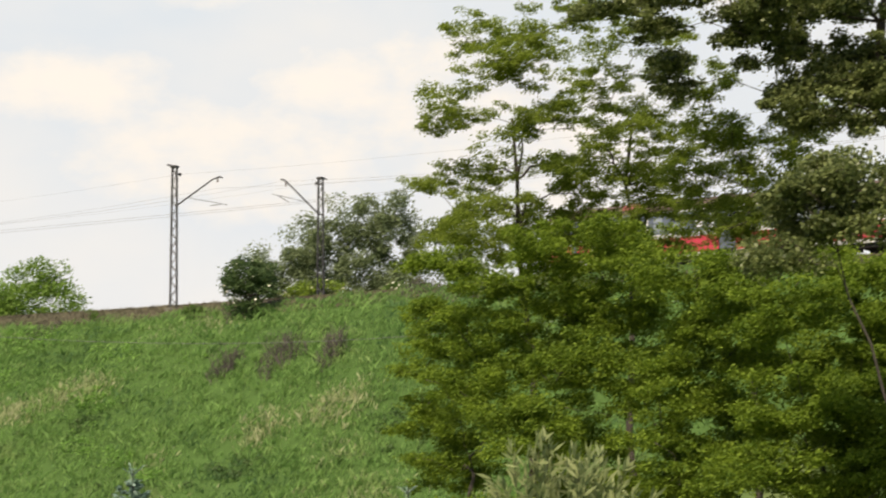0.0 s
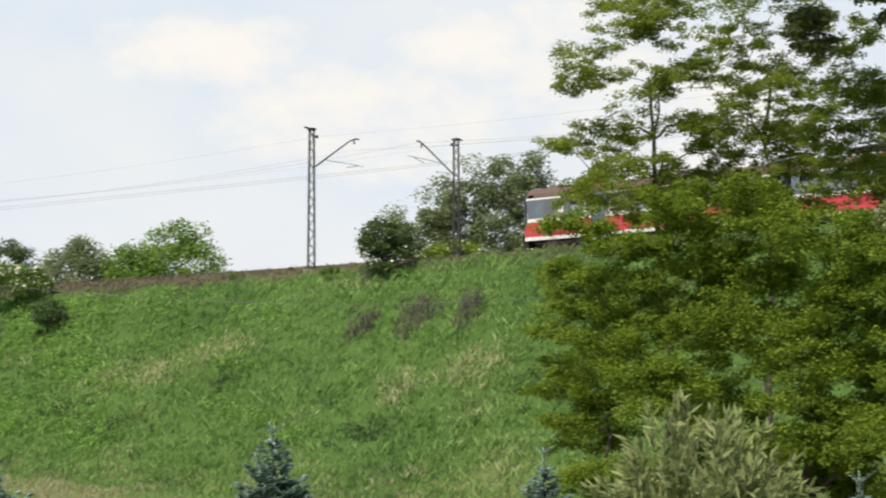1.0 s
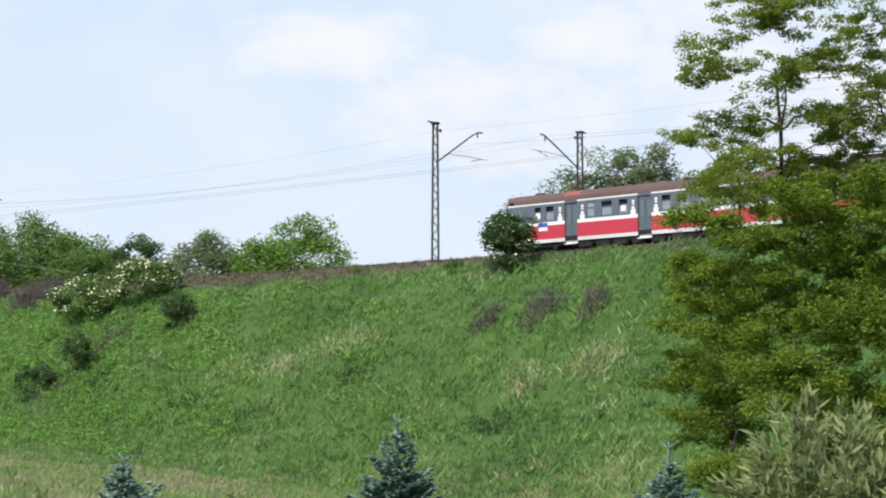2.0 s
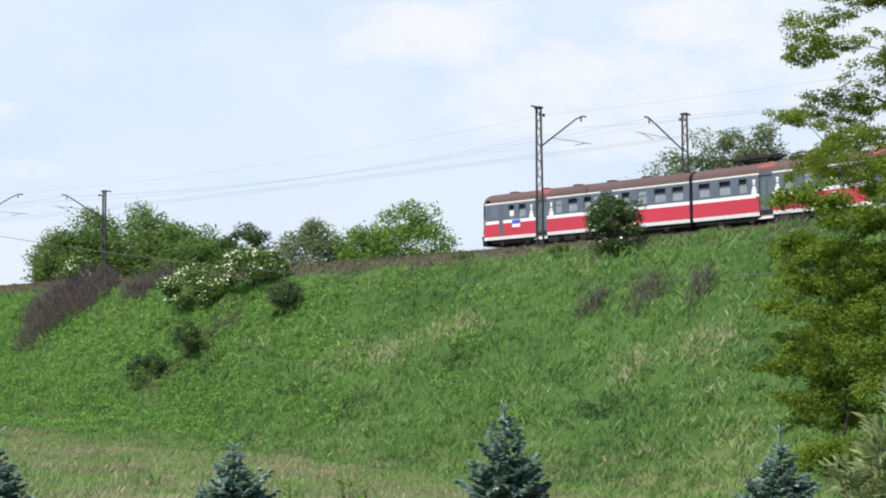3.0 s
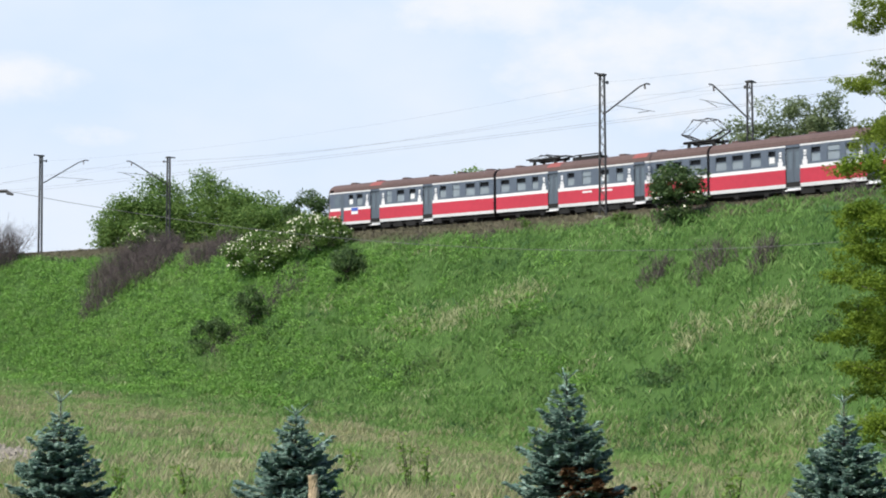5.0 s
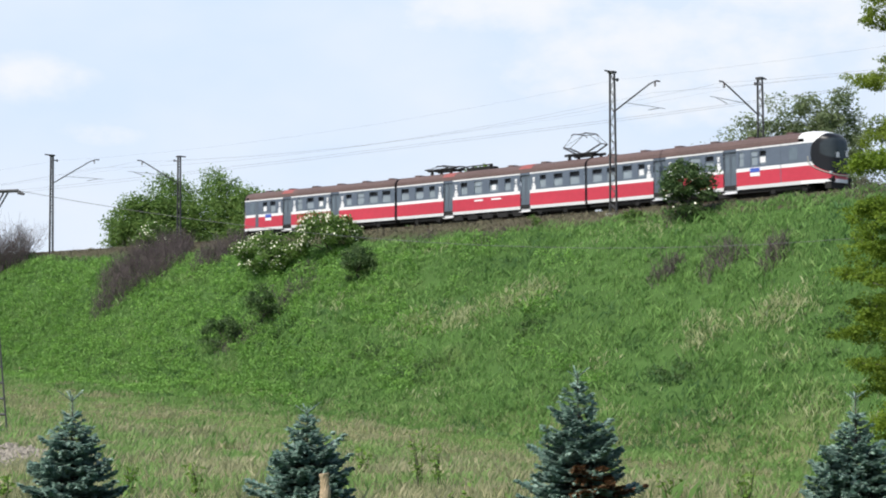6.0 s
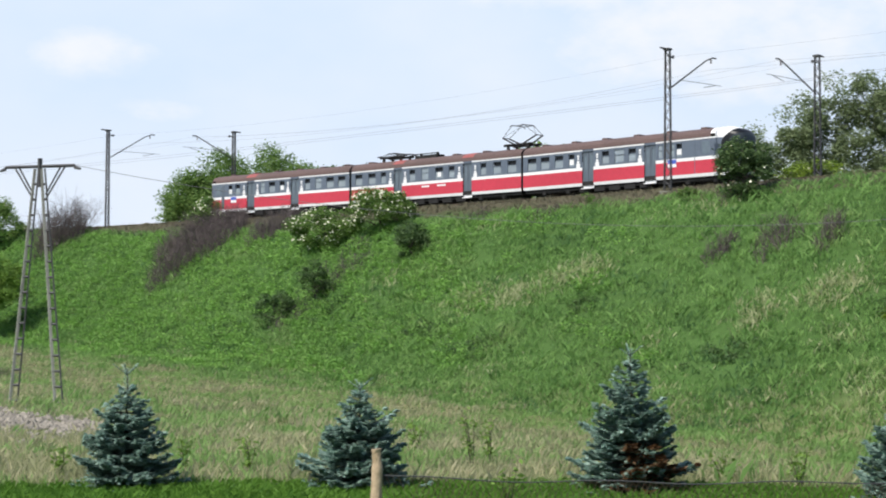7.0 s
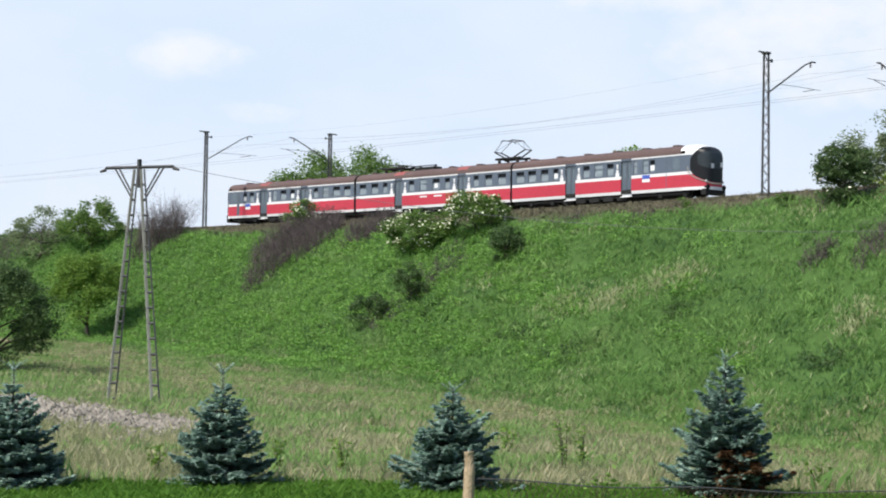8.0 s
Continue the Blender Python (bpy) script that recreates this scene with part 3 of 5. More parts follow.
def nose_x(y, z, deep=1.75):
    """How far the rounded cab front lies behind its foremost point."""
    across = min(1.0, abs(y) / SIDE)
    up = min(1.0, max(0.0, (z - 2.2) / (1.48 + roof_rise(y))))
    return -deep * (1 - (1 - across ** 4.5) ** 0.75 * (1 - up ** 7) ** 0.6)


def railcar(label, x0, x1, doors, windows, left_cab, right_cab, signs, stickers, plates, gear):
    """One car, given by stretches along the train; x runs along the track."""
    xc = (x0 + x1) / 2
    t = thing("railcar", (0, 0, 0), label, "train car", "cars of the train")
    X0, X1 = x0 - xc, x1 - xc
    D = [(a - xc, c - xc) for a, c in doors]
    W = [(a - xc, c - xc, k) for a, c, k in windows]
    e0 = X0 + (1.03 if left_cab else 0)
    e1 = X1 - (2.33 if right_cab else 0)
    for side, name in ((-1, "side_wall"), (1, "side_wall")):
        b = Build()
        xs = sorted({e0, e1, *[v for d in D for v in d], *[v for w in W for v in w[:2]]})
        for xa, xb in zip(xs, xs[1:]):
            m = (xa + xb) / 2
            if any(a < m < c for a, c in D):
                b.face([(xa, side * SIDE, 3.5), (xb, side * SIDE, 3.5), (xb, side * SIDE, 3.68), (xa, side * SIDE, 3.68)], 1)
                continue
            win = any(a < m < c for a, c, k in W)
            for z0, z1, mat in BANDS:
                for za, zb in ([(2.25, 2.36), (3.42, 3.56)] if win and mat == 1 else [(z0, z1)]):
                    lo = side * (SIDE - (0.05 if za < 0.9 else 0))
                    b.face([(xa, lo, za), (xb, lo, za), (xb, side * SIDE, zb), (xa, side * SIDE, zb)], mat)
            if win:
                i = side * (SIDE - 0.07)
                for p, q in (((xa, 2.36), (xb, 2.36)), ((xb, 2.36), (xb, 3.42)), ((xb, 3.42), (xa, 3.42)), ((xa, 3.42), (xa, 2.36))):
                    b.face([(p[0], side * SIDE, p[1]), (q[0], side * SIDE, q[1]), (q[0], i, q[1]), (p[0], i, p[1])], 1)
        part(name, b, [M_RED, M_GREY, M_WHITE], t, "red and blue-grey side with white stripes")
        i = side * (SIDE - 0.06)
        for a, c, k in W:
            w = Build()
            for p, q, s in (((a, 2.36), (c, 2.41), 0), ((a, 3.37), (c, 3.42), 0), ((a, 2.36), (a + 0.05, 3.42), 0), ((c - 0.05, 2.36), (c, 3.42), 0), ((a, 2.98), (c, 3.03), 0)):
                w.box(p[0], q[0], min(i, i + side * 0.05), max(i, i + side * 0.05), p[1], q[1])
            win = part("window", w, M_GREY, t)
            g = Build()
            g.box(a + 0.04, c - 0.04, i - 0.006, i + 0.006, 2.40, 3.0)
            part("pane", g, M_GLASS, win)
            g = Build()
            if k:
                g.box(a + 0.04, c - 0.04, i - side * 0.10 - 0.006, i - side * 0.10 + 0.006, 3.02, 3.4)
                part("vent_pane", g, M_BLACK, win, "dark tilted-open vent pane")
            else:
                g.box(a + 0.04, c - 0.04, i - 0.006, i + 0.006, 3.02, 3.4)
                part("vent_pane", g, M_GLASS, win)
            if k == 2 and side < 0:
                g = Build()
                g.box((a + c) / 2 - 0.25, (a + c) / 2 + 0.2, i - 0.02, i - 0.01, 2.55, 3.0)
                part("notice", g, M_WHITE, win, "white notice in the window")
        for a, c in D:
            m = (a + c) / 2
            o = side * (SIDE - 0.14)
            for xa, xb in ((a, m - 0.01), (m + 0.01, c)):
                b = Build()
                for pa, pb, za, zb, dep in ((xa, xb, 1.12, 2.05, 0.05), (xa, xb, 3.25, 3.5, 0.05), (xa, xa + 0.13, 2.05, 3.25, 0.05), (xb - 0.13, xb, 2.05, 3.25, 0.05)):
                    b.box(pa, pb, min(o, o + side * dep), max(o, o + side * dep), za, zb)
                leaf = part("door", b, M_DOOR, t, "dark grey door leaf")
                g = Build()
                g.box(xa + 0.13, xb - 0.13, o + side * 0.02 - 0.006, o + side * 0.02 + 0.006, 2.05, 3.25)
                part("pane", g, M_DOORGLASS, leaf)
            b = Build()
            b.box(a, c, min(o - side * 0.2, side * SIDE), max(o - side * 0.2, side * SIDE), 0.78, 1.1)
            part("door_well", b, M_UNDER, t)
            b = Build()
            b.box(a + 0.05, c - 0.05, min(side * (SIDE - 0.1), side * (SIDE + 0.16)), max(side * (SIDE - 0.1), side * (SIDE + 0.16)), 0.5, 0.56)
            b.box(a + 0.05, c - 0.05, min(side * (SIDE - 0.14), side * (SIDE - 0.1)), max(side * (SIDE - 0.14), side * (SIDE - 0.1)), 0.5, 0.78)
            part("step", b, M_WHITE, t, "white-edged step board")
    # roof with a shallow arch and rain gutter
    b = Build()
    na = 12
    ra, rb = (X0 + 1.2 if left_cab else X0), (X1 - 2.55 if right_cab else X1)
    arch = [(-(SIDE + 0.02) * math.cos(math.pi * k / na), 3.68 + 0.80 * math.sin(math.pi * k / na) ** 0.72) for k in range(na + 1)]
    for k in range(na):
        (ya, za), (yb, zb) = arch[k], arch[k + 1]
        b.face([(ra, ya, za), (rb, ya, za), (rb, yb, zb), (ra, yb, zb)])
    for xe, flip in ((ra, 1), (rb, -1)):
        ring = [(xe, y, z) for y, z in arch]
        b.face(ring if flip < 0 else ring[::-1])
    part("roof", b, M_ROOF, t, "weathered brown roof", True)
    for k in range(6):
        if any(lo - 0.8 < xc + ra + 1.6 + k * (rb - ra - 3) / 5 < hi + 0.8 for lo, hi, _ in gear):
            continue
        b = Build()
        x = ra + 1.6 + k * (rb - ra - 3) / 5
        b.box(x - 0.32, x + 0.32, -0.55, 0.2, 4.36, 4.56, chamfer=0.08)
        part("roof_vent", b, M_ROOF, t)
    for a, c in D:
        b = Build()
        for k in range(1, 5):
            (ya, za), (yb, zb) = arch[k], arch[k + 1]
            b.face([(a - 0.15, ya, za + 0.012), (c + 0.15, ya, za + 0.012), (c + 0.15, yb, zb + 0.012), (a - 0.15, yb, zb + 0.012)])
        if gear and (gear[0][2] != "none" or (left_cab and a < 0 and a < c < X0 + 9)):
            part("roof_panel", b, M_ROOFRED, t, "faded red roof panel")
    # floor, seats and partition walls inside
    b = Build()
    b.box(e0, e1, -SIDE + 0.1, SIDE - 0.1, 1.0, 1.12)
    for x in np.arange(e0 + 1.5, e1 - 1.5, 1.7):
        if not any(a - 0.4 < x < c + 0.4 for a, c in D):
            for y in (-0.85, 0.85):
                b.box(x - 0.25, x + 0.25, y - 0.45, y + 0.45, 1.12, 2.3)
    b.box(e0, e0 + 0.06, -SIDE + 0.1, SIDE - 0.1, 1.0, 3.7)
    b.box(e1 - 0.06, e1, -SIDE + 0.1, SIDE - 0.1, 1.0, 3.7)
    part("interior", b, M_SEAT, t)
    b = Build()
    b.box(e0 + 0.1, e1 - 0.1, -1.2, 1.2, 0.5, 1.0)
    b.box(e0 + 0.6, e1 - 0.6, -0.5, 0.5, 0.2, 0.5)
    for k in range(5):
        x = e0 + (e1 - e0) * (0.34 + 0.08 * k)
        b.box(x - 0.6, x + 0.6, -1.25, -0.5, 0.28, 0.75, chamfer=0.06)
        b.box(x - 0.6, x + 0.6, 0.5, 1.25, 0.28, 0.75, chamfer=0.06)
    part("underframe", b, M_UNDER, t, "black underframe with equipment boxes")
    wheels = []
    for xb in (X0 + 3.6, X1 - 3.6):
        b = Build()
        for y in (-1.05, 1.05):
            b.box(xb - 1.75, xb + 1.75, y - 0.09, y + 0.09, 0.42, 0.72, chamfer=0.03)
            for x in (-1.35, 1.35):
                b.box(xb + x - 0.2, xb + x + 0.2, y - 0.16, y + 0.16, 0.3, 0.62, chamfer=0.04)
        b.box(xb - 0.4, xb + 0.4, -1.0, 1.0, 0.45, 0.8)
        part("bogie", b, M_UNDER, t, "black bogie frame")
        for x in (-1.35, 1.35):
            w = Build()
            for y in (-0.75, 0.75):
                w.tube([(0, y - 0.07, 0), (0, y + 0.07, 0)], 0.47, 20)
            w.tube([(0, -0.75, 0), (0, 0.75, 0)], 0.08, 8)
            wo = part("wheelset", w, M_UNDER, t)
            wo.matrix_basis = pose(xb + x, 0, 0.47)
            wheels.append(wo)
    # coupling bellows between the cars
    for xe, cab in ((X0, left_cab), (X1, right_cab)):
        if not cab:
            b = Build()
            s = -1 if xe < 0 else 1
            b.box(min(xe, xe + s * 0.12), max(xe, xe + s * 0.12), -1.25, 1.25, 0.9, 4.0)
            part("gangway_bellows", b, M_BLACK, t, "black rubber gangway bellows")
    for s, cab in ((-1, left_cab), (1, right_cab)):
        if cab:
            cab_front(t, X0 if s < 0 else X1, s, 0.8 if s < 0 else 2.1)
    for x, z0, z1, mat, nm in signs:
        b = Build()
        b.box(x - xc - 0.42, x - xc + 0.42, -SIDE - 0.02, -SIDE - 0.006, z0, z1)
        part(nm, b, mat, t)
    for x in stickers:
        for w, z0, z1 in ((0.21, 2.2, 2.58), (0.13, 2.6, 2.8), (0.09, 2.9, 3.04), (0.11, 3.08, 3.26)):
            b = Build()
            b.box(x - xc - w, x - xc + w, -SIDE - 0.012, -SIDE - 0.004, z0, z1)
            part("sticker", b, M_WHITE, t, "small white sticker")
    for x, w in plates:
        b = Build()
        b.box(x - xc - w / 2, x - xc + w / 2, -SIDE - 0.012, -SIDE - 0.004, 1.72, 1.86)
        part("lettering", b, M_WHITE, t, "pale lettering bar")
    for lo, hi, kind in gear:
        if kind == "up":
            pantograph(t, (lo + hi) / 2 - xc, True)
        elif kind == "down":
            pantograph(t, (lo + hi) / 2 - xc, False)
        elif kind == "box":
            b = Build()
            b.box(lo - xc, hi - xc, -0.5, 0.5, 4.35, 4.72, chamfer=0.08)
            b.tube([(lo - xc + 0.2, -0.4, 4.6), (lo - xc + 0.2, -0.4, 4.85), (hi - xc - 0.2, -0.4, 4.85), (hi - xc - 0.2, -0.4, 4.6)], 0.05, 6)
            for x in (lo - xc + 0.4, hi - xc - 0.4):
                b.tube([(x, 0, 4.6), (x, 0, 4.95)], 0.12, 8)
            part("roof_equipment", b, M_UNDER, t, "dark switchgear on the roof")
    return t, xc, wheels


def cab_front(t, xe, s, deep):
    """Rounded driving end: painted nose, white cap, black mask, windscreen, lamps, buffers."""
    ys = [SIDE * math.sin(math.pi * (k / 32 - 0.5)) for k in range(33)]
    b = Build()
    zs = [0.75, 1.0, 1.5, 2.0, 2.25, 2.6, 3.0, 3.3, 3.56, 3.68]
    mats = [2, 0, 0, 2, 1, 1, 1, 1, 2]
    for i in range(len(zs) - 1):
        for ya, yb in zip(ys, ys[1:]):
            b.face([(xe + s * nose_x(y, z, deep), y, z) for y, z in ((ya, zs[i]), (yb, zs[i]), (yb, zs[i + 1]), (ya, zs[i + 1]))], mats[i])
    for sd in (-1, 1):
        for i in range(len(zs) - 1):
            xa = xe - s * (deep + 0.23)
            b.face([(xa, sd * SIDE, zs[i]), (xe - s * deep, sd * SIDE, zs[i]), (xe - s * deep, sd * SIDE, zs[i + 1]), (xa, sd * SIDE, zs[i + 1])], mats[i])
    part("nose", b, [M_RED, M_GREY, M_WHITE], t, "rounded red and grey cab nose")
    b = Build()
    for ya, yb in zip(ys, ys[1:]):
        for i in range(8):
            pts = []
            for y, e in ((ya, i), (yb, i), (yb, i + 1), (ya, i + 1)):
                z = 3.68 + roof_rise(y) * (1 - (1 - e / 8) ** 1.8)
                pts.append((xe + s * nose_x(y, z, deep), y, z))
            b.face(pts)
        b.face([(xe - s * x, y, 3.68 + roof_rise(y)) for x, y in ((deep, ya), (deep, yb), (deep + 0.45, yb), (deep + 0.45, ya))])
    part("roof_cap", b, M_WHITE if s > 0 else M_ROOF, t, "white roof cap over the cab" if s > 0 else "", True)

    def oval(ry, z0, z1, out, power):
        o = Build()
        zc, rz = (z0 + z1) / 2, (z1 - z0) / 2
        ring = []
        for k in range(17):
            row = []
            for e in range(56):
                g = 2 * math.pi * e / 56
                c, d = math.cos(g), math.sin(g)
                y = ry * math.sin(k / 32 * math.pi) * math.copysign(abs(c) ** power, c)
                z = zc + rz * math.sin(k / 32 * math.pi) * math.copysign(abs(d) ** power, d)
                row.append((xe + s * (nose_x(y, z, deep) + out), y, z))
            ring.append(row)
        for k in range(16):
            for e in range(56):
                o.face([ring[k][e], ring[k][(e + 1) % 56], ring[k + 1][(e + 1) % 56], ring[k + 1][e]])
        return o
    mask = part("front_mask", oval(1.375, 1.34, 4.22, 0.025, 0.55), M_BLACK, t, "black oval front mask", True)
    part("windscreen", oval(1.25, 2.42, 3.86, 0.05, 0.5), M_SCREEN, mask, "dark curved windscreen", True)
    trim = Build()
    pts = []
    for k in range(25):
        g = math.pi * (1 + k / 24)
        y, z = 1.40 * math.copysign(abs(math.cos(g)) ** 0.6, math.cos(g)), 2.62 - 1.38 * abs(math.sin(g)) ** 0.6
        pts.append((xe + s * (nose_x(y, z, deep) + 0.02), y, z))
    trim.tube(pts, 0.05, 5)
    part("front_trim", trim, M_CONCRETE, mask, "pale grey trim under the mask")
    for y, z, w in ((-0.55, 2.62, 0.16), (0.5, 2.75, 0.12)):
        g = Build()
        x = xe + s * (nose_x(y, z, deep) + 0.06)
        g.box(min(x, x + s * 0.01), max(x, x + s * 0.01), y - w, y + w, z - 0.17, z + 0.2)
        part("notice", g, M_WHITE, mask, "white notice behind the windscreen")
    for y in (-0.95, 0.95):
        b = Build()
        x = xe + s * (nose_x(y, 1.4, deep) + 0.04)
        b.tube([(x - s * 0.05, y, 1.42), (x + s * 0.05, y, 1.42)], [0.12, 0.1], 14)
        part("headlight", b, M_LAMPGLASS, t, "round unlit headlamp")
        b = Build()
        b.tube([(xe - s * 1.0, y, 0.98), (xe - s * 0.1, y, 0.98)], 0.09, 10)
        b.tube([(xe - s * 0.1, y, 0.98), (xe - s * 0.03, y, 0.98)], [0.22, 0.2], 16)
        part("buffer", b, M_UNDER, t, "black buffer")
    b = Build()
    b.box(min(xe - s * 0.6, xe - s * 0.1), max(xe - s * 0.6, xe - s * 0.1), -1.2, 1.2, 0.35, 0.8, chamfer=0.05)
    part("snow_plough", b, M_UNDER, t)
    b = Build()
    b.box(min(xe - s * (deep + 1.25), xe - s * (deep + 0.55)), max(xe - s * (deep + 1.25), xe - s * (deep + 0.55)), -SIDE - 0.01, -SIDE - 0.002, 2.45, 3.35)
    part("cab_window", b, M_DOORGLASS, t, "dark cab side window")
    x = xe - s * (deep + (1.35 if s < 0 else 2.0))
    b = Build()
    if s < 0:
        b.box(x, x + 0.42, -SIDE - 0.014, -SIDE - 0.003, 1.05, 3.5)
        part("cab_door", b, M_DOOR, t, "grey cab door")
    else:
        b.box(x, x + 0.05, -SIDE - 0.014, -SIDE - 0.003, 1.0, 3.6)
        part("panel_joint", b, M_GREY, t)


def pantograph(t, x, up):
    """Diamond current collector on insulators."""
    b = Build()
    for dx in (-1.15, 1.15):
        for y in (-0.55, 0.55):
            b.tube([(x + dx, y, 4.2), (x + dx, y, 4.75)], [0.16, 0.13], 8)
        b.beam((x + dx, -0.7, 4.78), (x + dx, 0.7, 4.78), 0.09)
    for y in (-0.6, 0.6):
        b.beam((x - 1.6, y, 4.8), (x + 1.6, y, 4.8), 0.15)
    p = part("pantograph", b, M_UNDER, t, "raised diamond pantograph" if up else "folded pantograph")
    b = Build()
    ez, tz, ex = (5.5, 6.42, 1.95) if up else (4.95, 5.12, 2.2)
    for s in (-1, 1):
        for y in (-0.5, 0.5):
            b.tube([(x + s * 0.35, y, 4.8), (x + s * ex, y * 0.8, ez)], 0.065, 6)
            b.tube([(x + s * ex, y * 0.8, ez), (x + s * (0.75 if up else 0.2), y * 1.1, tz)], 0.022, 6)
        b.tube([(x + s * ex, -0.42, ez), (x + s * ex, 0.42, ez)], 0.04, 6)
        b.tube([(x + s * ex, -0.42, ez), (x + s * 0.75, 0.5, tz)], 0.014, 5)
    part("pantograph_frame", b, M_UNDER, p)
    b = Build()
    for s in (-1, 1):
        xx = x + s * (0.6 if up else 0.3)
        b.tube([(xx, -0.95, tz - 0.12), (xx, -0.7, tz + 0.04), (xx, 0.7, tz + 0.04), (xx, 0.95, tz - 0.12)], 0.04, 6)
    b.tube([(x - 0.6, -0.5, tz), (x + 0.6, -0.5, tz)], 0.035, 6)
    b.tube([(x - 0.6, 0.5, tz), (x + 0.6, 0.5, tz)], 0.035, 6)
    part("collector_head", b, M_STEEL, p)


def build_train():
    cars = []
    cars.append(railcar("red and blue-grey leading car with rounded cab", -31.9, -11.18,
        [(-25.87, -24.71), (-19.36, -18.21)],
        [(-28.72, -28.07, 2), (-27.67, -26.87, 1), (-23.87, -23.13, 0), (-22.57, -21.59, 1), (-21.03, -20.2, 2), (-17.36, -16.57, 1), (-15.88, -14.99, 0), (-14.35, -13.26, 1), (-12.76, -11.67, 1)],
        True, False, [(-27.9, 1.9, 2.2, M_BLUE, "blue_sign"), (-27.9, 1.62, 1.88, M_WHITE, "white_sign")],
        [-26.3, -24.25, -19.75, -17.8], [], [(0, 0, "none")]))
    cars.append(railcar("red and blue-grey middle car with roof pantographs", -10.83, 10.74,
        [(-5.03, -3.92), (3.85, 4.92)],
        [(-10.32, -9.27, 1), (-8.51, -7.45, 1), (-6.8, -6.04, 1), (-2.97, -2.16, 1), (-1.4, -0.44, 0), (0.36, 1.42, 2), (2.08, 2.84, 1), (5.96, 6.69, 1), (7.46, 8.45, 1), (9.13, 10.22, 1)],
        False, False, [], [-5.45, -3.5, 3.4, 5.35], [(-0.85, 1.0), (1.17, 1.1)], [(-8.11, -4.18, "down"), (-3.27, -0.34, "box"), (7.93, 11.25, "up")]))
    cars.append(railcar("red and blue-grey rear car with rounded cab", 11.04, 33.6,
        [(17.84, 19.08), (24.47, 25.65)],
        [(11.55, 12.63, 1), (13.09, 14.16, 1), (14.72, 15.74, 1), (16.3, 17.02, 2), (19.97, 20.81, 1), (21.33, 22.38, 0), (22.8, 23.64, 1), (25.85, 26.35, 0), (26.91, 27.56, 0), (27.66, 28.31, 2)],
        False, True, [(27.3, 1.9, 2.2, M_BLUE, "blue_sign"), (27.3, 1.62, 1.88, M_WHITE, "white_sign")],
        [17.4, 19.5, 24.05], [], [(0, 0, "none")]))
    return cars


# ---- pylon, fence ----
def build_pylon():
    feet = (Vector((-18.65, 72.1, 0)), Vector((-16.4, 71.3, 0)))
    top = Vector((-17.51, 71.7, 9.96))
    t = thing("power_pole", (0, 0, 0), "grey concrete A-frame power pole with steel crossarm", "power pole")
    along = (feet[1] - feet[0]).normalized()
    for f, s in ((feet[0], -1), (feet[1], 1)):
        f = Vector((f.x, f.y, gz(f.x, f.y) - 0.4))
        head = top + along * s * 0.16
        for e, nm in ((-1, "pole_leg"), (1, "pole_leg")):
            b = Build()
            off = along * e * 0.20
            b.beam(f + off, head + off * 0.45, 0.115 if e < 0 else 0.065)
            # right rail of the concrete leg coloured dark for its shaded side
            part(nm, b, M_CONCRETE if e < 0 else M_STEEL, t)
        for k in range(1, 16):
            g = k / 16
            p = f.lerp(head, g)
            b = Build()
            w = 0.20 * (1 - 0.55 * g)
            b.beam(p - along * w, p + along * w, 0.075)
            # dark colour on the rungs stands for the shadow between the rails
            part("rung", b, M_STEEL, t)
    b = Build()
    L, R = top - along * 1.75 + Vector((0, 0, 0.1)), top + along * 1.75 + Vector((0, 0, 0.1))
    b.beam(L, R, 0.10)
    part("crossarm", b, M_STEEL, t, "dark steel crossarm")
    b = Build()
    b.beam(top - Vector((0, 0, 0.8)), top + Vector((0, 0, 0.45)), 0.15)
    part("head_bracket", b, M_STEEL, t)
    for s in (-1, 1):
        for o in (0, 0.22):
            b = Build()
            b.beam(top + along * s * 0.3 - Vector((0, 0, 1.35 - o)), top + along * s * (1.25 - o) + Vector((0, 0, 0.05)), 0.06)
            part("brace", b, M_STEEL, t)
        b = Build()
        e = top + along * s * 1.75
        b.tube([e + Vector((0, 0, 0.02)), e + along * s * 0.28 - Vector((0, 0, 0.06))], [0.08, 0.05], 8)
        part("insulator", b, M_STEEL, t)
    hang("power_line", R, (44, 76, 12.0), 3.3, 0.011, "thin power line sagging before the embankment", 24)


def build_fence():
    t = thing("wire_fence", (0, 0, 0), "sagging wire mesh fence on wooden posts", "fence")
    posts = [(-0.86, 21.92), (11.2, 23.2)]
    for x, y in posts:
        b = Build()
        n = 9
        b.tube([(x + 0.008 * math.sin(k * 2.1), y, -0.3 + 2.02 * k / (n - 1)) for k in range(n)], [0.078 + 0.006 * math.sin(k * 1.7) for k in range(n - 1)] + [0.068], 12)
        part("post", b, M_WOOD, t, "weathered pale wooden post")
    p, q = Vector((*posts[0], 0)), Vector((*posts[1], 0))
    d = q - p

    def top(g):
        return 1.38 - 0.14 * math.sin(math.pi * g) ** 0.6 + 0.02 * math.sin(g * 31)
    for h in (1.0, 0.66, 0.33, 0.04):
        b = Build()
        b.tube([p + d * (k / 60) + Vector((0, 0, top(k / 60) * h)) for k in range(61)], 0.008 if h == 1 else 0.005, 4)
        part("wire", b, M_STEEL, t)
    b = Build()
    n = 150
    for k in range(n):
        for s in (-1, 1):
            g0, g1 = (k + 0.5) / n, (k + 0.5 + s * 7) / n
            if 0 <= g1 <= 1:
                b.tube([p + d * g0 + Vector((0, 0, top(g0))), p + d * g1 + Vector((0, 0, 0.05))], 0.004, 3)
    part("mesh", b, M_RAIL, t, "rusty diamond mesh", kind="stuff")


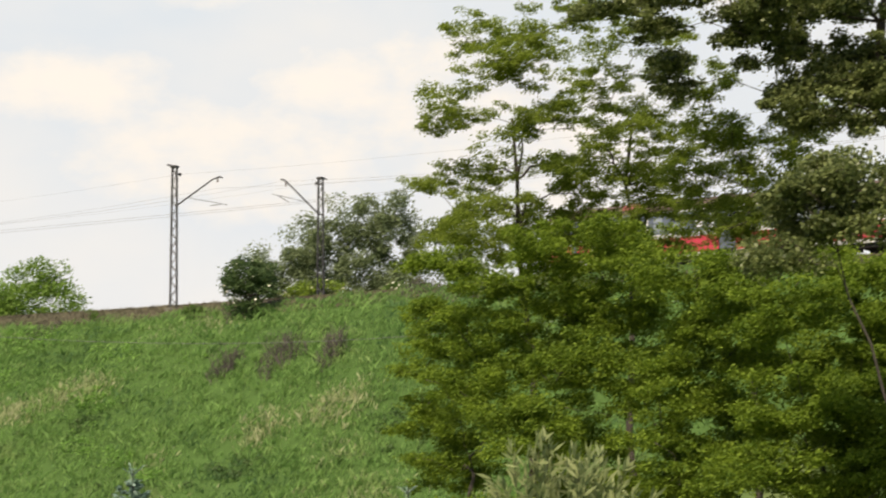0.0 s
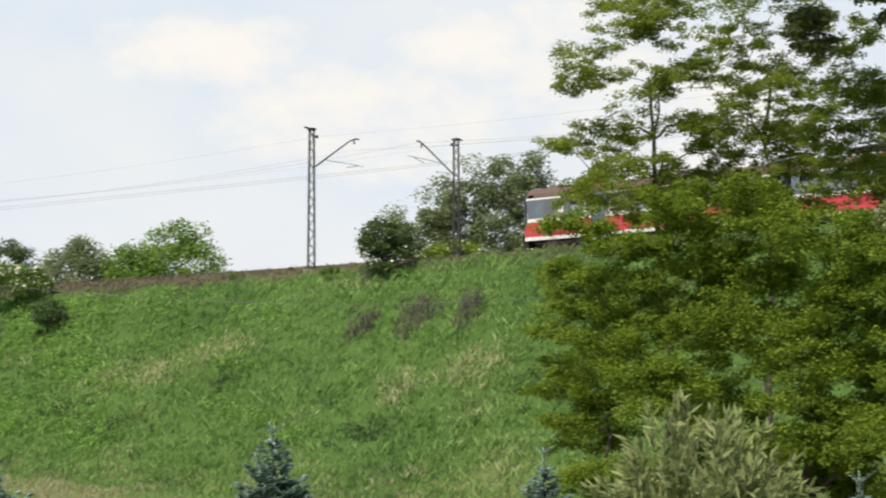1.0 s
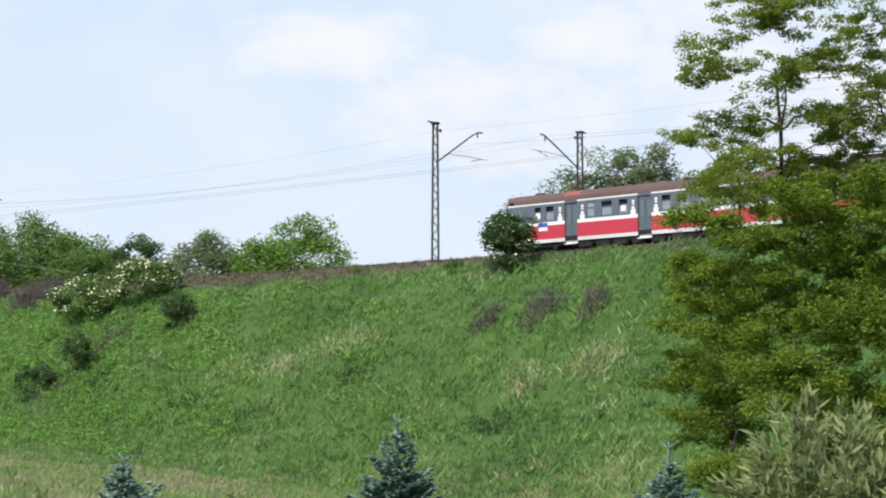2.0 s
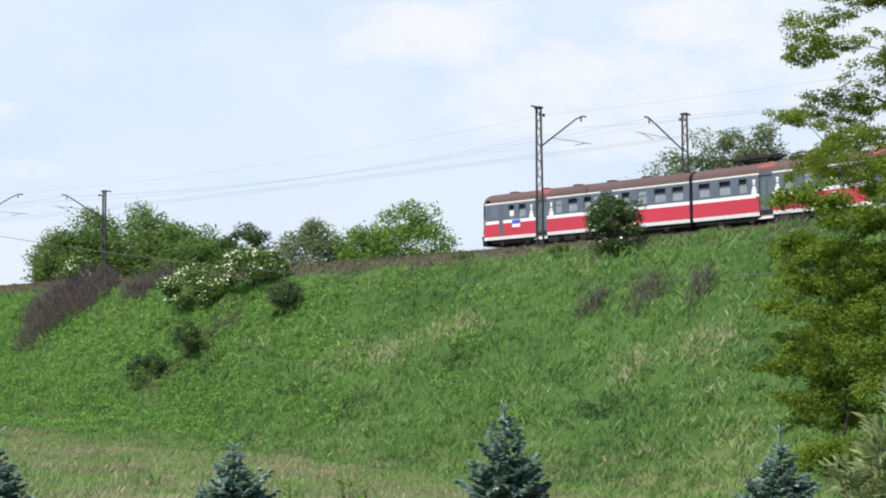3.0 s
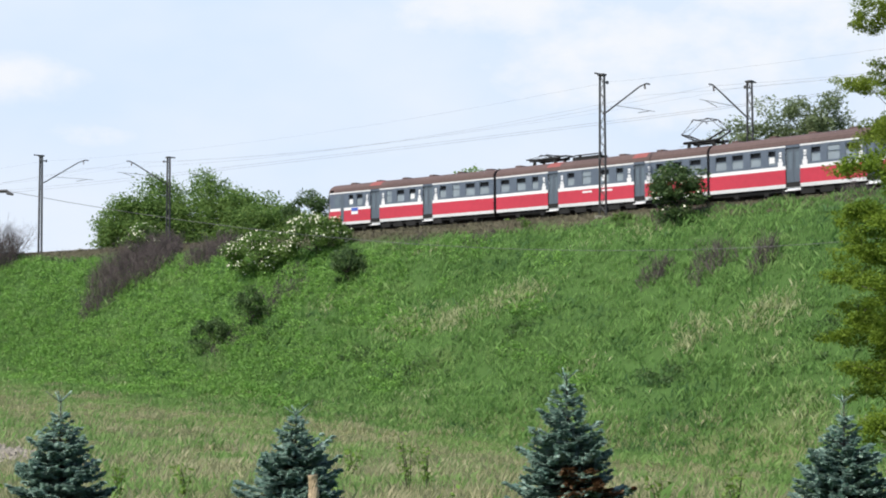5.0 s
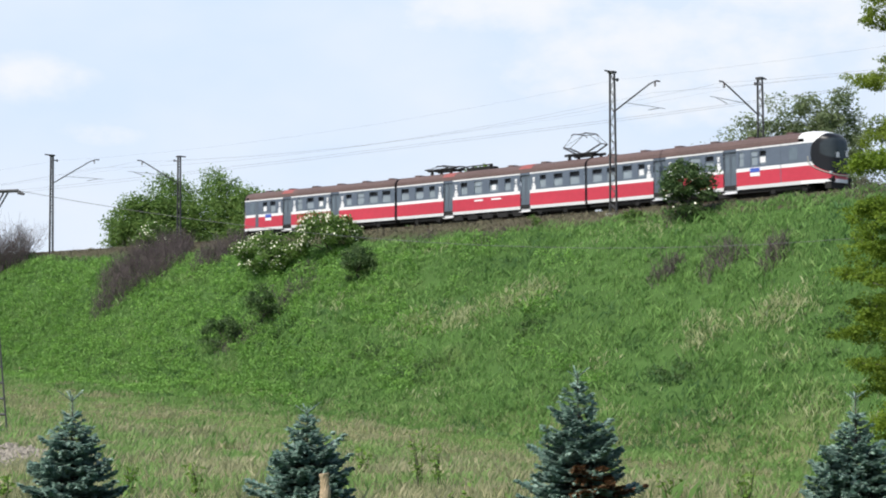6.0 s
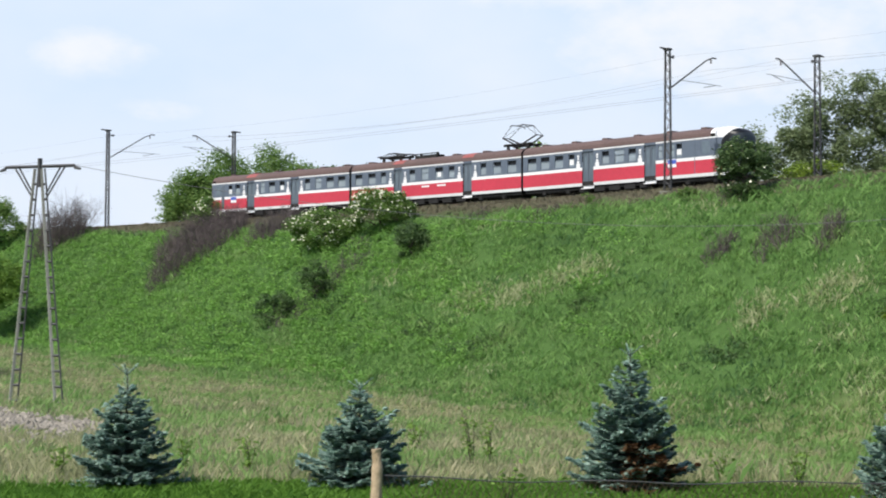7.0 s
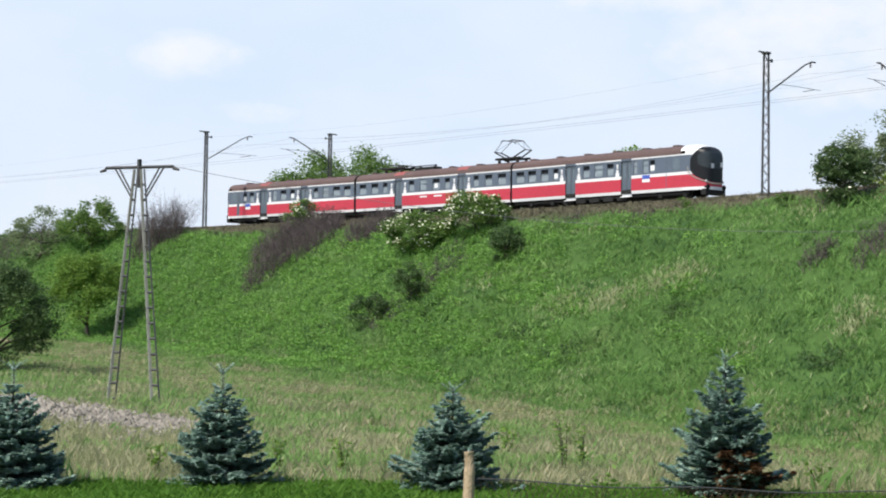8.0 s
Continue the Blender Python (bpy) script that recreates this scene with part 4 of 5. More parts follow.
# ---- plants ----
def skeleton_of(rng, root, tips, trunk_top, r0, wob=0.12):
    """Branch tubes: each foliage clump joins the nearest limb that lies lower and inside."""
    b = Build()
    root, head = np.array(root, float), np.array(trunk_top, float)
    nodes, radii = [], []
    pts = []
    for k in range(9):
        g = k / 8
        p = root + (head - root) * g + rng.normal(0, wob, 3) * [1, 1, 0] * (0 < g)
        pts.append(p)
        nodes.append(p)
        radii.append(r0 * (1 - 0.72 * g))
    b.tube(pts, radii, 8)
    if len(tips) > 70:
        tips = tips[rng.choice(len(tips), 70, replace=False)]
    order = sorted(range(len(tips)), key=lambda i: np.linalg.norm(tips[i] - head) + rng.uniform(0, 0.4))
    for i in order:
        tip = tips[i]
        N = np.array(nodes)
        dist = np.linalg.norm(N - tip, axis=1) + np.maximum(0, N[:, 2] - tip[2] + 0.2) * 2.5
        dist[:2] += 3
        j = int(np.argmin(dist))
        p, r = N[j], min(radii[j] * 0.75, 0.12)
        mid = (p + tip) / 2 + rng.normal(0, 0.12, 3) + [0, 0, 0.10 * np.linalg.norm(tip - p)]
        line = [p, p * 0.6 + mid * 0.4 + rng.normal(0, 0.04, 3), mid, mid * 0.5 + tip * 0.5, tip]
        rr = [r, r * 0.9, r * 0.75, r * 0.6, max(0.018, r * 0.4)]
        b.tube(line, rr, 5)
        nodes += [line[2], line[3], line[4]]
        radii += [rr[2], rr[3], rr[4]]
    return b


def tree(name, label, category, x, y, clumps, mat, leaf, per, trunk_top, r0, slim=0.45, droop=0.25, group="", seed=1, flowers=0, root=None, stems=True, fl_size=0.13):
    """Tree or bush: trunk with limbs, crown of single leaves, blossoms where it has them."""
    rng = np.random.RandomState(seed)
    z = gz(x, y)
    t = thing(name, (x, y, z), label, category, group)
    o = np.array([x, y, z])
    c = np.array(clumps, float)
    c[:, :3] -= o
    if stems:
        part("trunk", skeleton_of(rng, root if root is not None else (0, 0, -0.3), c[:, :3], np.array(trunk_top) - o, r0), M_BARK, t, "dark bark trunk and limbs", True)
    quads("crown", leaves(rng, puffs(rng, c, per), leaf, slim, droop), mat, t)
    if flowers:
        k = rng.choice(len(c), flowers)
        d = unit(rng.normal(size=(flowers, 3)) + [-0.3, -0.5, 0.7])
        f = Build()
        for i in range(flowers):
            p = Vector(c[k[i], :3] + d[i] * c[k[i], 3:6] * 1.05)
            s = fl_size * rng.uniform(0.6, 1.2)
            f.tube([p, p + Vector(d[i]) * s * 0.3], [s * 0.35, s * 0.6], 7)
        part("blossom", f, M_FLOWER, t, "flat cream blossom heads", kind="stuff")
    return t


def dome(rng, x, y, z, w, d, h, n, size, low=0.1, flat=0.75):
    """Foliage clumps filling an uneven dome that stands on z."""
    out = []
    while len(out) < n:
        u = rng.normal(size=3)
        u /= np.linalg.norm(u)
        u[2] = abs(u[2]) if rng.uniform() > 0.25 else u[2] * 0.5
        k = rng.uniform(0.3, 1.0) ** 0.35
        s = size * rng.uniform(0.6, 1.3)
        zz = low * h + (0.34 + 0.74 * u[2] * k) * h * (1 - low) - s * flat * 0.3
        out.append((x + u[0] * k * w / 2, y + u[1] * k * d / 2, z + max(zz, s * 0.4), s, s, s * flat))
    return out


def bush(name, label, az, r, w, h, mat, n, leaf, per=60, seed=1, flowers=0, d=None, group="", dz=0.0, category="bush", size=None, xy=None, low=0.1):
    x, y = xy or bearing(az, r)
    rng = np.random.RandomState(seed + 500)
    z = gz(x, y) + dz
    cl = dome(rng, x, y, z, w, d or w * 0.8, h, n, size or 0.16 * (w + h) / 2, low)
    return tree(name, label, category, x, y, cl, mat, leaf, per, (x, y, z + h * 0.55), 0.03 * h, seed=seed, flowers=flowers, group=group)


def dry_bush(label, az, r, w, h, seed, n=260, xy=None):
    """Leafless thicket of thin grey-brown twigs."""
    rng = np.random.RandomState(seed)
    x, y = xy or bearing(az, r)
    t = thing("dry_shrub", (x, y, gz(x, y)), label, "shrub", "dry shrubs")
    b = Build()
    for k in range(n):
        ox, oy = rng.uniform(-w / 2, w / 2), rng.uniform(-w / 2.6, w / 2.6)
        z0 = gz(x + ox, y + oy) - gz(x, y) - 0.1
        hh = h * rng.uniform(0.5, 1.1) * (1 - 0.5 * (2 * ox / w) ** 2)
        p = Vector((ox, oy, z0))
        q = p + Vector((rng.normal(0, 0.28) * hh, rng.normal(0, 0.28) * hh, hh))
        m = p.lerp(q, 0.5) + Vector((rng.normal(0, 0.1), rng.normal(0, 0.1), 0))
        b.tube([p, m, q], [0.022, 0.016, 0.006], 3)
        for i in range(5):
            e = m.lerp(q, rng.uniform(-0.4, 0.8))
            b.tube([e, e + Vector((rng.normal(0, 0.22), rng.normal(0, 0.22), rng.uniform(0.1, 0.4))) * hh * 0.6], [0.012, 0.005], 3)
    part("brushwood", b, M_TWIG, t, kind="stuff")
    return t


def spruce(az, r, h, w, seed, brown=False, bare=0.2):
    """Blue spruce: uneven whorls of boughs set with needle sprays, bare leader on top."""
    rng = np.random.RandomState(seed)
    x, y = bearing(az, r)
    z = gz(x, y)
    t = thing("blue_spruce", (x, y, z), "young blue spruce with a brown dead patch" if brown else "young silvery blue spruce standing at the lawn edge", "spruce", "row of young spruces")
    b = Build()
    b.tube([(0, 0, -0.1), (0, 0, h * 0.5), (0.01, 0, h)], [0.05, 0.03, 0.008], 7)
    part("trunk", b, M_BARK, t)
    live, dead = [], []
    boughs = Build()
    levels = 15

    def spray(c, way, L, tgt, fat=1.0):
        """Five needle-clad twigs fanning out from c."""
        off = np.array([-way[1], way[0], 0])
        for q in (-1, -0.5, 0, 0.5, 1):
            tipv = way * 0.12 + off * q * L + [0, 0, rng.normal(0.015, 0.03)]
            sd = np.cross(tipv, [0, 0, 1.0])
            sd = sd / (np.linalg.norm(sd) + 1e-6) * 0.037 * fat
            for up in (np.array([0, 0, 0.022]), np.array([0, 0, -0.014])):
                tgt.append([c, c + tipv * 0.55 + sd + up, c + tipv * rng.uniform(0.9, 1.15), c + tipv * 0.55 - sd + up])

    for k in range(levels):
        g = k / (levels - 1)
        zz = h * (0.07 + (0.93 - bare) * g ** 0.92)
        reach = w / 2 * ((1 - g) ** 0.95 * 0.98 + 0.10) * (1.0 + 0.10 * math.sin(k * 2.3 + seed))
        m = max(5, int(12 * (1 - g) + 5))
        for i in range(m):
            e = 2 * math.pi * (i + rng.uniform(-0.4, 0.4)) / m + k * 0.9
            L = reach * rng.uniform(0.62, 1.18)
            z0 = zz + rng.normal(0, 0.014 * h)
            way = np.array([math.cos(e), math.sin(e), 0])
            rise = -0.24 + 0.58 * g + rng.normal(0, 0.07)
            n = max(2, int(L / 0.075))
            end = np.array([0, 0, z0]) + way * L + [0, 0, L * rise]
            boughs.tube([(0, 0, z0), tuple(end)], [0.012, 0.004], 3)
            off = np.array([-way[1], way[0], 0])
            gone = brown and g < 0.30 and way[0] > -0.35 and way[1] < 0.1
            for s in range(n):
                f = (s + 0.7) / n
                if f < 0.2:
                    continue
                c = np.array([0, 0, z0]) + way * L * f + [0, 0, L * rise * f + 0.15 * L * f * f * f - 0.08 * L * math.sin(f * 3)]
                tgt = dead if gone and rng.uniform() < 0.6 else live
                spray(c, way, 0.24 * L * (1.15 - f) + 0.06, tgt)
                if L > 0.5:
                    for q in (-1, 1):
                        spray(c + off * q * 0.20 * L * (1.1 - f), unit(way + off * q * 0.6), 0.06, tgt)
    top = h * (1 - bare) + 0.02
    for s in range(9):
        c = np.array([0, 0, top + (h - top) * s / 9])
        for e in range(4):
            v = np.array([math.cos(e * 1.57 + s), math.sin(e * 1.57 + s), 0.9]) * 0.085
            live.append([c, c + v * 0.6 + [0.007, 0, 0], c + v, c + v * 0.6 - [0.007, 0, 0]])
    for i in range(5):
        e = i * 1.257 + seed
        p = np.array([0, 0, h * 0.95])
        v = np.array([math.cos(e), math.sin(e), 0.75]) * rng.uniform(0.18, 0.32)
        boughs.tube([tuple(p), tuple(p + v)], [0.006, 0.003], 3)
        for s in range(7):
            c = p + v * s / 7
            live.append([c, c + v * 0.12 + [0.018, 0, 0.01], c + v * 0.3, c + v * 0.12 - [0.018, 0, -0.01]])
    part("inner_wood", boughs, M_BARK, t, kind="stuff")
    quads("needles", np.array(live), M_SPRUCE, t, kind="stuff")
    if dead:
        quads("dead_needles", np.array(dead), M_BROWN_NEEDLE, t, "brown dead needles")


def limb_cloud(rng, pads, big=1.0, thick=0.48):
    """Foliage pads, each (bearing, distance, height, half width, half height, n): boughs of a few flat clumps that sag outwards."""
    out = []
    for az, r, z, w, h, n in pads:
        x, y = bearing(az, r)
        for k in range(max(2, n // 5)):
            u = unit(rng.normal(size=3)) * rng.uniform(0.2, 1) ** 0.5
            e, reach, tip = rng.uniform(0, 6.283), rng.uniform(0.5, 1.0) * big, rng.normal(-0.12, 0.22)
            for i in range(6):
                d, side = rng.uniform(-1, 1) * reach, rng.normal(0, 0.28) * big
                s = rng.uniform(0.26, 0.52) * big * (1.15 - 0.4 * abs(d) / reach)
                px, py = d * math.cos(e) - side * math.sin(e), d * math.sin(e) + side * math.cos(e)
                out.append((x + u[0] * w + px, y + u[1] * w + py, z + u[2] * h + d * tip - 0.22 * d * d + rng.normal(0, 0.06), s, s, s * thick * rng.uniform(0.7, 1.25)))
    return out


def deg_pads(rows, r):
    """Foliage pads from bearing, elevation and half sizes in degrees at the distance r."""
    k = math.pi / 180 * r
    return [(az, r + dr, 3.4 + r * math.tan(radians(el)), w * k, h * k, n) for az, el, w, h, n, dr in rows]


def crown_pads(rows, r, dr=0.6, seed=1, big=1.0, more=1.0, wide=1.0, thick=0.65, tall=1.0):
    """Foliage pads listed as bearing, elevation, half width, half height in degrees."""
    rng = np.random.RandomState(seed)
    return limb_cloud(rng, deg_pads([(az, el, w * wide, h * wide * tall, max(4, int((16 * w * h / 0.9 + 4) * more)), rng.uniform(-dr, dr)) for az, el, w, h in rows], r), big, thick)


def build_big_trees():
    a = crown_pads([(18.3, 13.8, 1.1, 0.65), (19.9, 13.9, 1.0, 0.6), (21.4, 14.1, 1.1, 0.7), (17.3, 11.4, 1.0, 0.55), (18.9, 12.6, 1.1, 0.7), (20.4, 12.6, 1.1, 0.7),
                 (19.3, 10.6, 1.3, 0.6), (17.1, 10.7, 0.8, 0.4), (21.2, 11.2, 1.0, 0.6), (17.9, 9.05, 1.5, 0.5), (19.9, 9.2, 1.4, 0.5), (17.4, 7.3, 1.1, 0.5),
                 (18.7, 7.7, 1.4, 0.6), (20.4, 7.5, 1.4, 0.6), (18.2, 6.7, 1.3, 0.5), (21.3, 8.4, 1.3, 0.5), (19.3, 6.6, 1.3, 0.5), (16.6, 8.9, 0.7, 0.3)], 52, 2.2, 1, 0.66, 4.2, 1.14, 0.55, 1.15)
    x, y = bearing(20.2, 52)
    tree("robinia_tree", "tall robinia with open layered light green foliage", "tree", x, y, a, M_ROBINIA, 0.10, 46, (*bearing(19.7, 52), 13.5), 0.17, 0.5, 0.35, "robinia trees", 21)
    a = crown_pads([(22.7, 12.6, 1.1, 0.8), (23.4, 13.9, 1.2, 0.8), (24.8, 13.2, 1.1, 1.0), (24.2, 11.4, 1.1, 0.7), (22.0, 9.7, 1.2, 0.6), (23.7, 10.0, 1.2, 0.7),
                 (22.4, 8.5, 1.4, 0.5), (25.1, 10.1, 1.2, 0.7), (22.8, 7.4, 1.2, 0.5), (23.9, 7.8, 1.2, 0.5), (24.8, 6.8, 1.0, 0.5), (24.9, 8.7, 1.0, 0.5), (21.6, 6.9, 1.3, 0.6), (23.0, 6.6, 1.3, 0.6), (24.0, 8.8, 1.2, 0.5), (25.6, 7.9, 1.1, 0.5), (23.0, 11.2, 1.1, 0.6)], 55, 2.2, 2, 0.66, 4.2, 1.14, 0.55, 1.15)
    x, y = bearing(23.3, 55)
    tree("robinia_tree", "forked robinia with dark branches showing through", "tree", x, y, a, M_ROBINIA, 0.10, 46, (*bearing(23.6, 55), 13.8), 0.17, 0.5, 0.35, "robinia trees", 22)
    a = crown_pads([(26.6, 10.6, 1.2, 0.7), (27.7, 9.9, 1.4, 0.9), (25.8, 8.7, 1.2, 0.6), (28.8, 8.8, 1.2, 0.8), (27.2, 8.0, 1.0, 0.5), (29.6, 10.5, 1.3, 0.9), (26.2, 7.0, 1.2, 0.6), (27.6, 7.0, 1.0, 0.5), (28.2, 7.8, 1.0, 0.5), (26.5, 12.0, 0.8, 0.5)], 50, 1.8, 3, 0.66, 4.2, 1.14, 0.55, 1.15)
    x, y = bearing(27.6, 50)
    tree("robinia_tree", "robinia with dense yellow-green foliage", "tree", x, y, a, M_ROBINIA, 0.10, 46, (*bearing(27.5, 50), 11.5), 0.15, 0.5, 0.35, "robinia trees", 23)
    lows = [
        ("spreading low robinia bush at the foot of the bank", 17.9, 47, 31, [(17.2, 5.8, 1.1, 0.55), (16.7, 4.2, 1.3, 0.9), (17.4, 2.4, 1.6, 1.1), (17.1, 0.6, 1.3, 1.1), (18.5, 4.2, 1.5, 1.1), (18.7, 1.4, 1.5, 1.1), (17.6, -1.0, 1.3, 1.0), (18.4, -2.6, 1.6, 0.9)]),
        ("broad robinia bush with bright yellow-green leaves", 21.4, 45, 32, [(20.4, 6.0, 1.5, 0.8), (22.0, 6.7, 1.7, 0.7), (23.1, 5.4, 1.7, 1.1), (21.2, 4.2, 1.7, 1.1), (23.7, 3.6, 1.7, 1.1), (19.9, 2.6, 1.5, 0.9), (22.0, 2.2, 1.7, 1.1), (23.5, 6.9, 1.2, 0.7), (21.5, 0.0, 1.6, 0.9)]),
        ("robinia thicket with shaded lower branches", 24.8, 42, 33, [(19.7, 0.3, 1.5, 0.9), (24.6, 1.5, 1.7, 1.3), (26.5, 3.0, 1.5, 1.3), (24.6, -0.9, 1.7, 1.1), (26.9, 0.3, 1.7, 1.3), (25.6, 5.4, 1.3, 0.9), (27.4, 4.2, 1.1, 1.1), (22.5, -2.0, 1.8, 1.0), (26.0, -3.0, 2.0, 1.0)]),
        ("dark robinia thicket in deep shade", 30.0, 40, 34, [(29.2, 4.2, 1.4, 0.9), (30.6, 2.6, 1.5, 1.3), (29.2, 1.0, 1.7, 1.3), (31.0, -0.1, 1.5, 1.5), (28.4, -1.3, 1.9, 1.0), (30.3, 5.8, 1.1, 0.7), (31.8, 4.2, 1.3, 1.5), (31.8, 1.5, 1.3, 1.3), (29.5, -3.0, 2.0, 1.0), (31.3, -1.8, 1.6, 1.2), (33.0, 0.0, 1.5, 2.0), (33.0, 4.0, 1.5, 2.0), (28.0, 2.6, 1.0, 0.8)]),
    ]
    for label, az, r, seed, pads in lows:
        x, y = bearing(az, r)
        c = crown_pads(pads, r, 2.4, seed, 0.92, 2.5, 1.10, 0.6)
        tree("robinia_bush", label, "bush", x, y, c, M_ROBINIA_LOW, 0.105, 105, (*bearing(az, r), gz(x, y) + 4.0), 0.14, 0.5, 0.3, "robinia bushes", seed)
    a = crown_pads([(23.1, 14.7, 1.2, 0.6), (24.7, 14.4, 1.4, 1.0), (25.4, 12.8, 0.7, 1.1), (27.6, 14.3, 1.2, 0.8), (29.2, 13.9, 1.5, 1.1), (30.7, 14.3, 1.3, 0.9), (27.6, 13.0, 0.9, 0.7),
                 (29.8, 12.6, 1.5, 0.9), (31.5, 12.8, 1.2, 1.1), (30.4, 11.2, 1.5, 0.9), (31.7, 10.8, 0.9, 1.1), (29.2, 10.8, 0.9, 0.7), (33.5, 12, 1.5, 2.0), (24.0, 16.5, 2.0, 1.0), (28.0, 16.8, 2.5, 1.2), (32.0, 16.5, 2.0, 1.4)], 46, 1.6, 41, 0.8, 2.2, 1.15)
    x, y = bearing(33.0, 46)
    tree("poplar_tree", "tall poplar with dark glossy foliage and heavy limb", "tree", x, y, a, M_POPLAR, 0.11, 85, (*bearing(32.2, 46), 16.0), 0.34, 0.8, 0.3, "", 41)
    a = crown_pads([(29.6, 8.7, 1.1, 0.9), (30.9, 8.7, 1.1, 0.9), (29.2, 7.3, 1.1, 0.9), (31.1, 7.3, 1.0, 0.8), (28.8, 6.2, 0.9, 0.7)], 33, 0.8, 42)
    x, y = bearing(34.5, 33.5)
    tree("poplar_sapling", "young poplar with glossy pale green leaves", "tree", x, y, a, M_POPLAR, 0.095, 190, (*bearing(30.6, 33), 7.0), 0.055, 0.8, 0.3, "", 43)
    # silvery willow shrub at the lawn
    x, y = bearing(21.0, 27)
    rng = np.random.RandomState(61)
    t = thing("silver_willow", (x, y, gz(x, y)), "silvery grey-green willow shrub with upright shoots", "shrub")
    b = Build()
    cs, ways = [], []
    for k in range(120):
        e, l = rng.uniform(0, 6.28), rng.uniform(0, 1) ** 0.6
        h = 3.3 * (1 - 0.42 * l * l) * rng.uniform(0.5, 1.06)
        p0 = np.array([0.25 * math.cos(e) * l, 0.25 * math.sin(e) * l, 0])
        p1 = np.array([1.75 * math.cos(e) * l, 1.75 * math.sin(e) * l, h])
        pm = (p0 + p1) / 2 + [0.2 * math.cos(e), 0.2 * math.sin(e), 0.25]
        b.tube([p0, pm, p1], [0.014, 0.008, 0.003], 4)
        for s in range(80):
            f = 0.3 + 0.7 * s / 79
            c = (1 - f) ** 2 * p0 + 2 * f * (1 - f) * pm + f * f * p1
            cs.append(c + rng.normal(0, 0.03, 3))
            ways.append(unit((p1 - pm) * [1, 1, 0.55] + rng.normal(0, 0.4, 3)))
    cs, ways = np.array(cs), np.array(ways)
    side = unit(np.cross(ways, rng.normal(size=ways.shape)))
    L = rng.uniform(0.20, 0.36, len(cs))[:, None]
    part("stalk", b, M_BARK, t, kind="stuff")
    quads("crown", np.stack([cs, cs + ways * L * 0.5 + side * 0.03, cs + ways * L, cs + ways * L * 0.5 - side * 0.03], 1), M_WILLOW, t)


def build_line_plants():
    # flowering elders and dark bushes on the slope
    bush("elder_bush", "dark green elder bush with few blossoms at the crest", 0, 0, 3.4, 4.0, M_DARKLEAF, 46, 0.26, 130, 71, 26, xy=(20.06, 109.9), size=0.62)
    bush("elder_bush", "elder bush covered in cream blossom", 0, 0, 6.4, 3.2, M_ELDER, 64, 0.26, 110, 72, 460, xy=(-9.9, 139.1), group="flowering elders", size=0.65)
    bush("elder_bush", "tall elder bush covered in cream blossom", 0, 0, 5.8, 3.6, M_ELDER, 64, 0.26, 110, 73, 430, xy=(-5.2, 136.5), group="flowering elders", size=0.65)
    bush("elder_bush", "small flowering elder at the crest", 0, 0, 3.8, 2.9, M_ELDER, 28, 0.28, 110, 74, 170, xy=(-22.4, 156.2), group="flowering elders", size=0.6)
    bush("green_bush", "rounded dark green bush on the slope", 0, 0, 2.9, 3.0, M_DARKLEAF, 30, 0.22, 110, 75, xy=(-2.5, 129.5), size=0.5)
    bush("green_bush", "dark green bush among dry weeds", 0, 0, 2.6, 3.2, M_DARKLEAF, 26, 0.22, 90, 76, xy=(-10.3, 132.5), size=0.5)
    bush("green_bush", "low dark green bush on the slope", 0, 0, 3.3, 2.3, M_DARKLEAF, 26, 0.22, 80, 77, xy=(-13.4, 133.2), size=0.5)
    bush("green_tree", "small round-crowned bright green tree", 0, 0, 7.4, 8.2, M_GREENLEAF, 100, 0.28, 170, 78, xy=(-42.6, 155.5), category="tree", size=0.9, low=0.26)
    bush("dark_tree", "dense dark green conifer-like tree", 0, 0, 7.6, 6.9, M_DARKLEAF, 110, 0.24, 190, 79, xy=(-36.2, 109.5), category="tree", size=0.95)
    bush("elder_bush", "elder bush with sparse blossom on the crest", -15.2, 183, 8.0, 5.2, M_ELDER, 50, 0.3, 170, 80, 24, size=0.85)
    bush("grey_bush", "sparse grey-green shrub on the crest", -16.9, 188, 7.0, 6.0, M_FARLEAF, 40, 0.3, 80, 81, size=0.8)
    bush("low_bush", "low bush growing beside the ballast", 8.5, 115.5, 1.7, 0.9, M_ELDER, 8, 0.2, 50, 82, size=0.3)
    bush("low_bush", "low weedy bush on the crest", 5.0, 122.5, 0.9, 1.3, M_ELDER, 5, 0.18, 50, 83, size=0.35)
    # trees and bushes beyond the line
    for az, r, w, top, mat, seed, label in (
            (-8.0, 186, 9.5, 19.6, M_ELDER, 91, "rounded green tree beyond the railway"), (-6.5, 190, 17.0, 22.2, M_ELDER, 92, "broad green tree beyond the railway"),
            (-4.7, 184, 12.5, 20.0, M_ELDER, 93, "rounded green tree beyond the railway"), (-3.6, 178, 10.0, 18.2, M_ELDER, 94, "low green tree beyond the railway"),
            (-0.2, 176, 9.0, 19.2, M_FARLEAF, 95, "pale green tree beyond the railway"), (3.2, 172, 10.0, 20.9, M_GREENLEAF, 96, "rounded bright green tree beyond the railway"),
            (1.7, 168, 5.5, 18.2, M_GREENLEAF, 97, "small green tree beyond the railway")):
        x, y = bearing(az, r)
        z = gz(x, y)
        bush("green_tree", label, az, r, w * 1.1, (top - z) * 1.03, mat, int(50 + w * 7), 0.40, 150, seed, category="tree", group="trees beyond the railway", size=1.55)
    bush("dark_bush", "dark green bush beside the far track", -2.3, 161, 5.2, 5.7, M_DARKLEAF, 40, 0.3, 110, 98, size=0.8)
